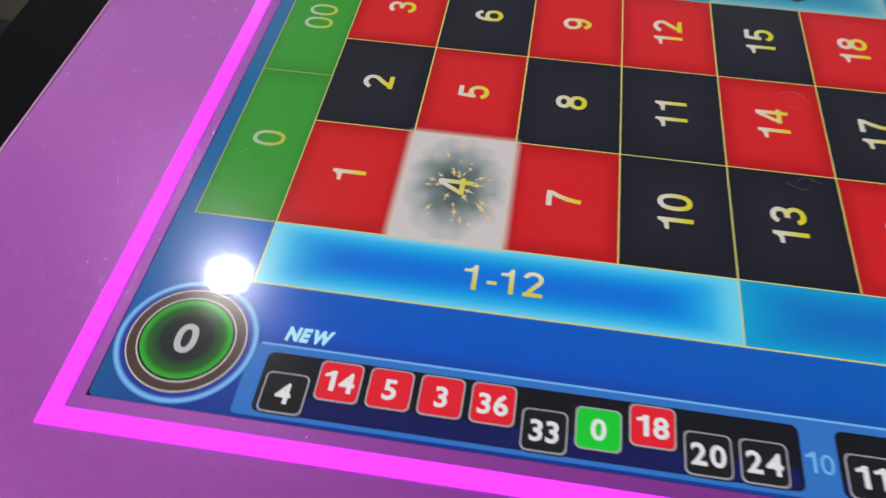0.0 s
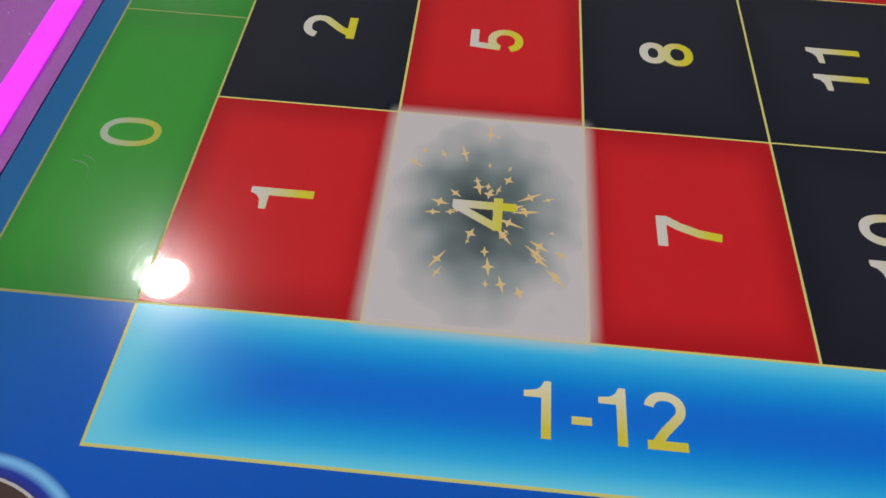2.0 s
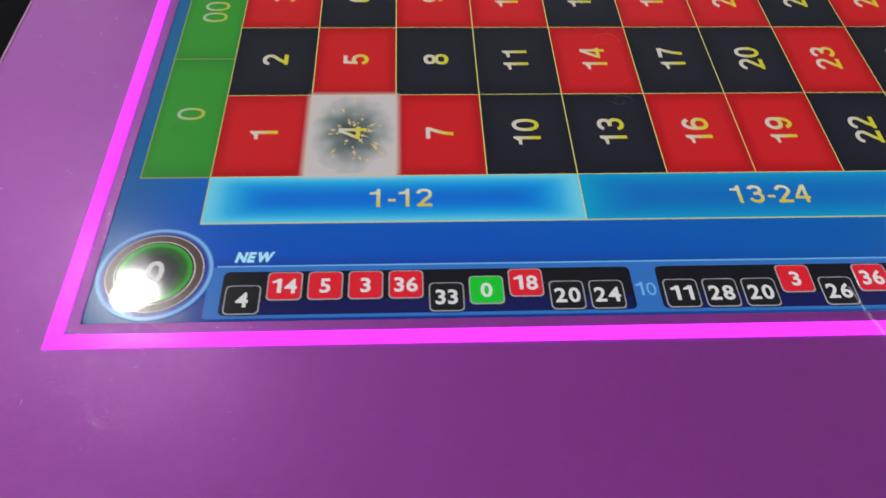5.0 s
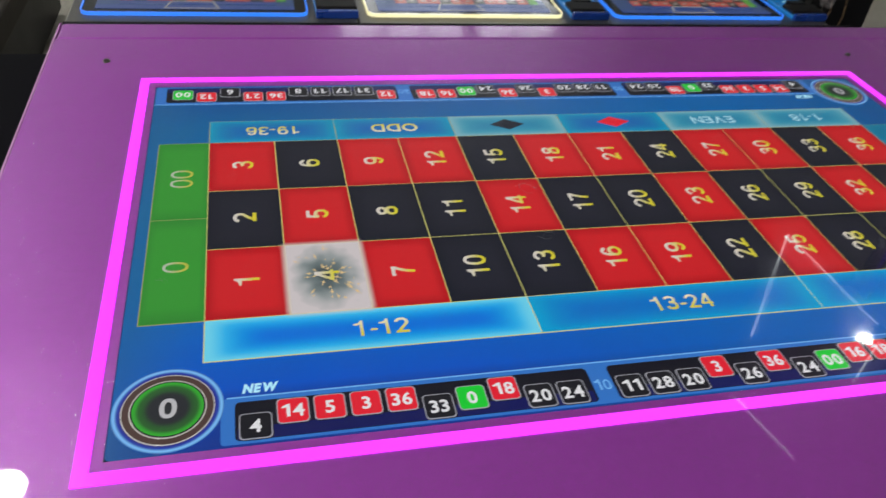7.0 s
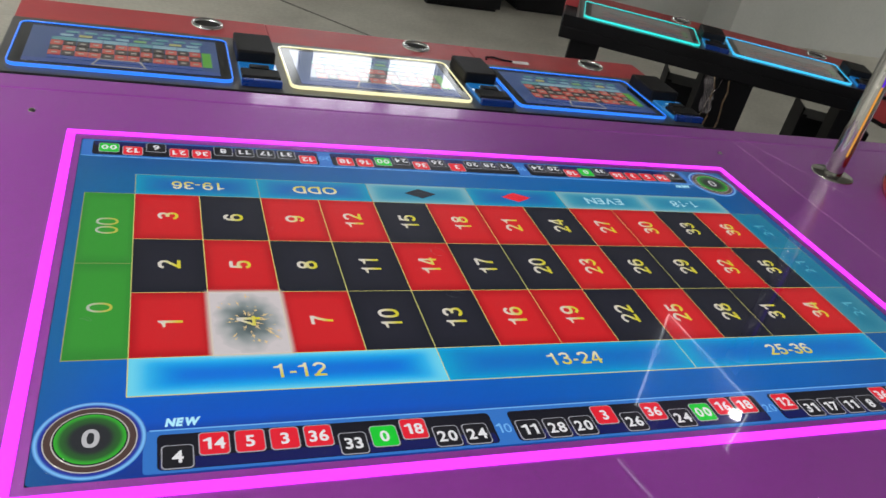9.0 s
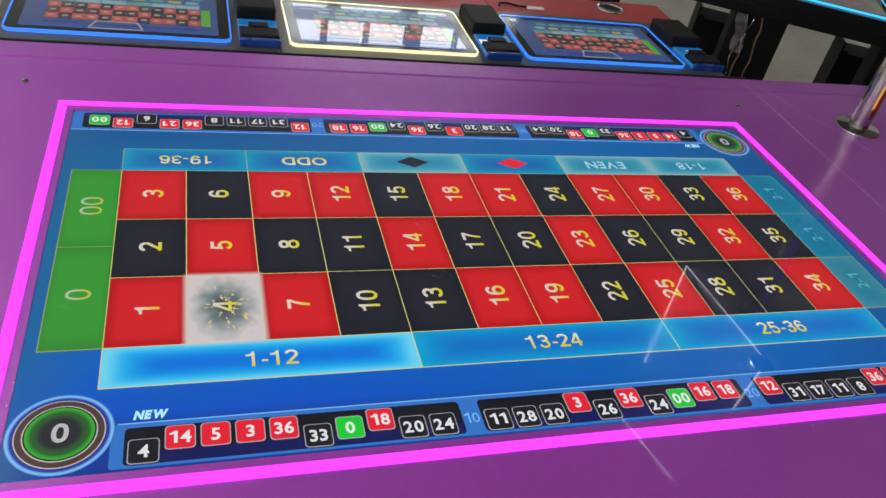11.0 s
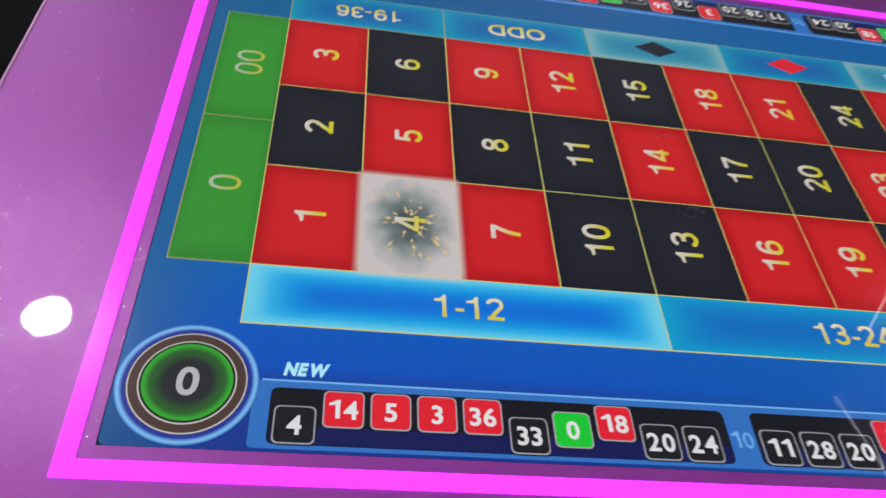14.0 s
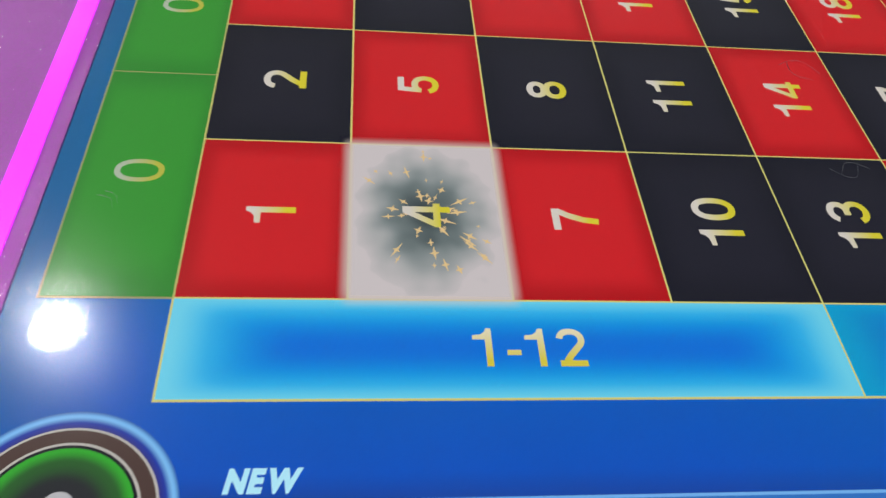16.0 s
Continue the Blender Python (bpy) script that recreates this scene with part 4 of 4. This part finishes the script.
def console(x, y, glow, playing=True):
    """One player's place: x, y is the near left corner of its light frame."""
    w, h = 0.364, 0.213
    c = thing("player_console", x + w / 2, y + h / 2, -0.012, "black player console with a lit touch screen in a light frame", "console", "player consoles")
    part("panel", block(x - 0.018, y - 0.03, -0.035, x + w + 0.083, y + h + 0.035, -0.004, 0.003), M["deck"], c, "black brushed metal panel")
    o, i_ = rounded(x, y, x + w, y + h, 0.016, 4), rounded(x + 0.0027, y + 0.0027, x + w - 0.0027, y + h - 0.0027, 0.012, 4)
    part("light_frame", frame_ring(o, i_, -0.0042, 0.002), M["glow_" + glow], c, glow + " light frame")
    part("bezel", prism(rounded(x + 0.0028, y + 0.0028, x + w - 0.0028, y + h - 0.0028, 0.012, 4), -0.0042, 0.0002), M["gloss"], c, "black gloss glass")
    sx0, sx1, sy0, sy1 = x + 0.022, x + w - 0.022, y + 0.018, y + h - 0.018
    scr = part("screen", block(sx0, sy0, 0.0, sx1, sy1, 0.0005), M["console_blue" if playing else "console_blank"], c, "lit screen with a small betting layout" if playing else "dim blank screen")
    dx, dy = 0.0212, 0.0245
    gx, gy = sx0 + 0.036, sy0 + 0.036
    dim = "" if playing else "_dim"
    part("zero_field", block(gx + 12 * dx + 0.001, gy, 0.0004, gx + 12.8 * dx, gy + 3 * dy - 0.001, 0.0009), M["console_green" + dim], scr)
    for k in range(12):
        for r in range(3):
            num = 3 * (11 - k) + (2 - r) + 1
            fx, fy = gx + k * dx, gy + r * dy
            cell = part("number_field", block(fx, fy, 0.0004, fx + dx - 0.0011, fy + dy - 0.0011, 0.0009), M[("console_red" if num in REDS else "console_dark") + dim], scr)
            if playing:
                part("number_bar", block(fx + 0.0055, fy + 0.0085, 0.0009, fx + dx - 0.0066, fy + dy - 0.0096, 0.0011), M["console_digit"], cell)
    for k in range(6):
        part("chance_field", block(gx + 2 * k * dx, gy + 3 * dy + 0.001, 0.0004, gx + (2 * k + 2) * dx - 0.0015, gy + 3 * dy + 0.017, 0.0009), M[("console_pale" if k % 3 else "console_teal") + dim], scr)
    for k in range(3):
        part("dozen_field", block(gx + 4 * k * dx, gy - 0.015, 0.0004, gx + (4 * k + 4) * dx - 0.0015, gy - 0.002, 0.0009), M["console_line" + dim], scr)
    if not playing:
        return c
    part("picture_band", block(sx0, sy0, 0.0004, sx1, sy0 + 0.016, 0.0008), M["console_line"], scr, "blue band")
    part("chip_tray", frame_ring([(gx + 0.07, sy0 + 0.002), (gx + 0.16, sy0 + 0.002), (gx + 0.15, gy - 0.002), (gx + 0.08, gy - 0.002)],
                                 [(gx + 0.074, sy0 + 0.005), (gx + 0.156, sy0 + 0.005), (gx + 0.147, gy - 0.005), (gx + 0.083, gy - 0.005)], 0.0009, 0.0012), M["console_digit"], scr, "silver outline of the chip tray")
    for k, tone in enumerate(("pale", "gold", "teal", "pale", "leaf", "teal", "gold", "pale")):
        for row in range(2):
            cx, cy = gx + 0.012 + 0.031 * k + 0.008 * row, gy + 3 * dy + 0.023 + 0.019 * row
            part("chip_button", block(cx, cy, 0.0004, cx + 0.022, cy + 0.011, 0.0009), M["console_" + (tone if row == 0 else "teal")], scr)
    return c


def ticket_box(x, y):
    """The bill slot and its raised cover beside a console."""
    b = thing("bill_acceptor", x, y, 0, "black bill acceptor with a blue lit mouth", "bill acceptor", "bill acceptors")
    part("cover", block(x - 0.036, y + 0.11, -0.004, x + 0.036, y + 0.215, 0.022, 0.004), M["black"], b, "raised black cover")
    part("mouth", block(x - 0.036, y + 0.005, -0.004, x + 0.036, y + 0.1, 0.004, 0.002), M["slot_glow"], b, "blue lit mouth")
    part("lip", joined([block(x - 0.035, y + 0.010, 0.004, x + 0.035, y + 0.050, 0.012, 0.003), block(x - 0.018, y + 0.046, 0.004, x + 0.018, y + 0.066, 0.014, 0.002)]), M["black"], b, "stepped black lip")
    part("legend", block(x - 0.013, y + 0.078, 0.004, x + 0.013, y + 0.083, 0.0043), M["pale_text"], b, "small pale bar of lettering")
    part("bar", block(x - 0.036, y - 0.004, -0.004, x + 0.036, y + 0.006, 0.010, 0.002), M["blue_plastic"], b, "blue plastic bar")


def cup_holder(x, y):
    c = thing("cup_holder", x, y, -0.012, "chrome cup holder set in the red armrest", "cup holder", "cup holders")
    r = 0.030
    part("ring", turned([(r * 0.86, -0.0116), (r - 0.004, -0.0072), (r - 0.001, -0.0052), (r + 0.002, -0.0066), (r + 0.0034, -0.0098), (r + 0.0036, -0.012)], x, y, 36), M["chrome"], c, "chrome ring", True)
    part("well", turned([(0, -0.0114), (r * 0.87, -0.0114)], x, y, 36), M["hole"], c, "dark well")


def console_row(x, y, glows, length, legs, playing=True, lead=0.02):
    """A run of consoles with the padded armrest behind them; x, y as for the first console."""
    n = len(glows)
    pitch = 0.4655
    xa, xb = x - lead, x + length
    body = thing("console_cabinet", (xa + xb) / 2, y + 0.1, FLOOR, "black metal cabinet carrying a row of player consoles", "cabinet", "console cabinets")
    part("body", block(xa, y - 0.034, -0.072, xb, y + 0.262, -0.036, 0.004), M["black"], body, "black cabinet body")
    part("front_rail", block(xa, y - 0.036, -0.036, xb, y - 0.0305, -0.001, 0.0015), M["black"], body, "black front rail")
    for la, lb in legs:
        part("leg", block(x + la, y - 0.02, FLOOR, x + lb, y + 0.07, -0.072, 0.003), M["black"], body, "black leg panel")
    arm = thing("armrest", (xa + xb) / 2, y + 0.32, -0.075, "padded red leatherette armrest along the consoles", "armrest", "armrests")
    part("board", block(xa + 0.004, y + 0.264, -0.082, xb - 0.004, y + 0.375, -0.066, 0.002), M["black"], arm, "black backing board")
    cuts = n
    step = (xb - xa) / cuts
    for k in range(cuts):
        part("cushion", block(xa + k * step + 0.0003, y + 0.262, -0.068, xa + (k + 1) * step - 0.0003, y + 0.385, -0.012, 0.0022, 2), M["leather"], arm)
    for i, g in enumerate(glows):
        console(x + i * pitch, y, g, playing)
        ticket_box(x + i * pitch + 0.364 + 0.0485, y - 0.005)
        cup_holder(x + i * pitch + 0.335, y + 0.335)


console_row(-0.207, 0.7405, ("blue", "white", "blue"), 1.42, ((0.1, 0.2), (0.7, 0.8), (1.30, 1.40)))
# the next run along the same side, past the wheel
console_row(2.30, 0.7405, ("blue",), 0.66, ((-0.18, -0.08), (0.5, 0.6)), lead=0.265)



def tagged_wire():
    w = thing("tagged_wire", 0.76, 1.04, -0.012, "short black wire with a white tag on the armrest", "wire")
    pts = [(0.757, 1.035), (0.762, 1.052), (0.782, 1.057), (0.806, 1.042), (0.826, 1.040)]
    part("wire", joined([tube((*p, -0.0095), (*q, -0.0095), 0.0022, 6) for p, q in zip(pts, pts[1:])]), M["black"], w, "thin black wire")
    part("tag", block(0.826, 1.031, -0.012, 0.868, 1.043, -0.008, 0.001), M["white_plastic"], w, "white plastic tag")


tagged_wire()

# the second machine stands behind, turned away
PLACE.append(Matrix.Translation((1.251, 1.511, 0)) @ Matrix.Rotation(radians(-27.6), 4, "Z"))
console_row(0.0, 0.0, ("teal", "cyan"), 0.95, ((-0.019, 0.072), (0.40, 0.553), (0.821, 0.913)), False, 0.06)


def floor_pedestal(x):
    """A low black box with a raised flap at one end, standing under the armrest."""
    d = thing("floor_pedestal", x + 0.11, 0.28, FLOOR, "low black box with a raised flap under the armrest", "pedestal", "pedestals behind the consoles")
    part("body", block(x, 0.22, FLOOR, x + 0.235, 0.345, -0.19, 0.003), M["black"], d)
    part("flap", joined([block(x, 0.222, -0.19, x + 0.006, 0.343, -0.158, 0.001), block(x + 0.006, 0.222, -0.19, x + 0.022, 0.343, -0.182, 0.001)]), M["black"], d, "raised black flap")


floor_pedestal(0.80)
floor_pedestal(0.335)


def plastic_film():
    """A crumpled strip of clear wrapping hanging from the second machine."""
    b = bmesh.new()
    rng = random.Random(7)
    grid = [[b.verts.new((0.40 + 0.011 * i + 0.02 * j / 9 + rng.uniform(-0.005, 0.005), -0.045 + rng.uniform(-0.016, 0.010), -0.066 - 0.013 * j + rng.uniform(-0.004, 0.004))) for i in range(4)] for j in range(10)]
    for j in range(9):
        for i in range(3):
            b.faces.new((grid[j][i], grid[j][i + 1], grid[j + 1][i + 1], grid[j + 1][i]))
    ob = part("plastic_film", b, M["plastic"])
    mod = ob.modifiers.new("thickness", "SOLIDIFY")
    mod.thickness = 0.001
    tagged(ob, "crumpled clear plastic film hanging under the consoles", "plastic film")


plastic_film()


def hanging_cable(x, sway, drop, mat, colour):
    """A loose cable hanging from under the consoles."""
    pts = [(x + sway * math.sin(2.6 * k / 8) + 0.004 * math.sin(2.1 * k), -0.04 + 0.006 * math.cos(1.7 * k), -0.072 - drop * k / 8) for k in range(9)]
    solo("hanging_cable", joined([tube(p, q, 0.0024, 6) for p, q in zip(pts, pts[1:])]), M[mat], "loose %s cable hanging under the consoles" % colour, "cable", "", True, "hanging cables")


hanging_cable(0.43, 0.02, 0.24, "brown_cable", "brown")
hanging_cable(0.455, -0.025, 0.2, "steel", "silvery")
hanging_cable(0.475, 0.012, 0.26, "brown_cable", "brown")
PLACE.pop()


def floor_cabinet(x0, x1, y, h):
    c = thing("floor_cabinet", (x0 + x1) / 2, y, FLOOR, "low black cabinet standing along the wall", "cabinet", "black cabinets by the wall")
    part("body", block(x0, y, FLOOR + 0.02, x1, y + 0.3, FLOOR + h, 0.005), M["black"], c)
    part("base", block(x0 + 0.02, y + 0.02, FLOOR, x1 - 0.02, y + 0.28, FLOOR + 0.02), M["black"], c)


floor_cabinet(1.50, 1.98, 3.76, 0.5)
floor_cabinet(2.13, 2.51, 3.87, 0.5)


# ---- beside the table ----
def side_console():
    s = thing("side_cabinet", -0.30, 0.2, FLOOR, "glossy black cabinet beside the purple table", "cabinet")
    part("body", block(-0.355, -0.36, FLOOR + 0.05, -0.236, 0.69, -0.062, 0.003), M["black_glass"], s)
    part("top", block(-0.36, -0.37, -0.062, -0.2265, 0.70, -0.05, 0.003), M["black_glass"], s, "glossy black top panel")
    part("plinth", block(-0.32, -0.34, FLOOR, -0.245, 0.67, FLOOR + 0.05), M["black"], s, "black plinth")


side_console()


def floor_box():
    b = thing("low_bench", -0.95, 1.6, FLOOR, "low dark grey padded bench standing on the floor", "bench")
    part("seat", block(-1.4, 0.7, FLOOR + 0.22, -0.55, 2.3, FLOOR + 0.30, 0.012, 3), M["dark_grey"], b, "dark grey padded seat")
    part("body", block(-1.38, 0.72, FLOOR + 0.02, -0.57, 2.28, FLOOR + 0.22, 0.004), M["black"], b, "black body")
    part("plinth", block(-1.34, 0.76, FLOOR, -0.61, 2.24, FLOOR + 0.02), M["black"], b, "black plinth")


floor_box()
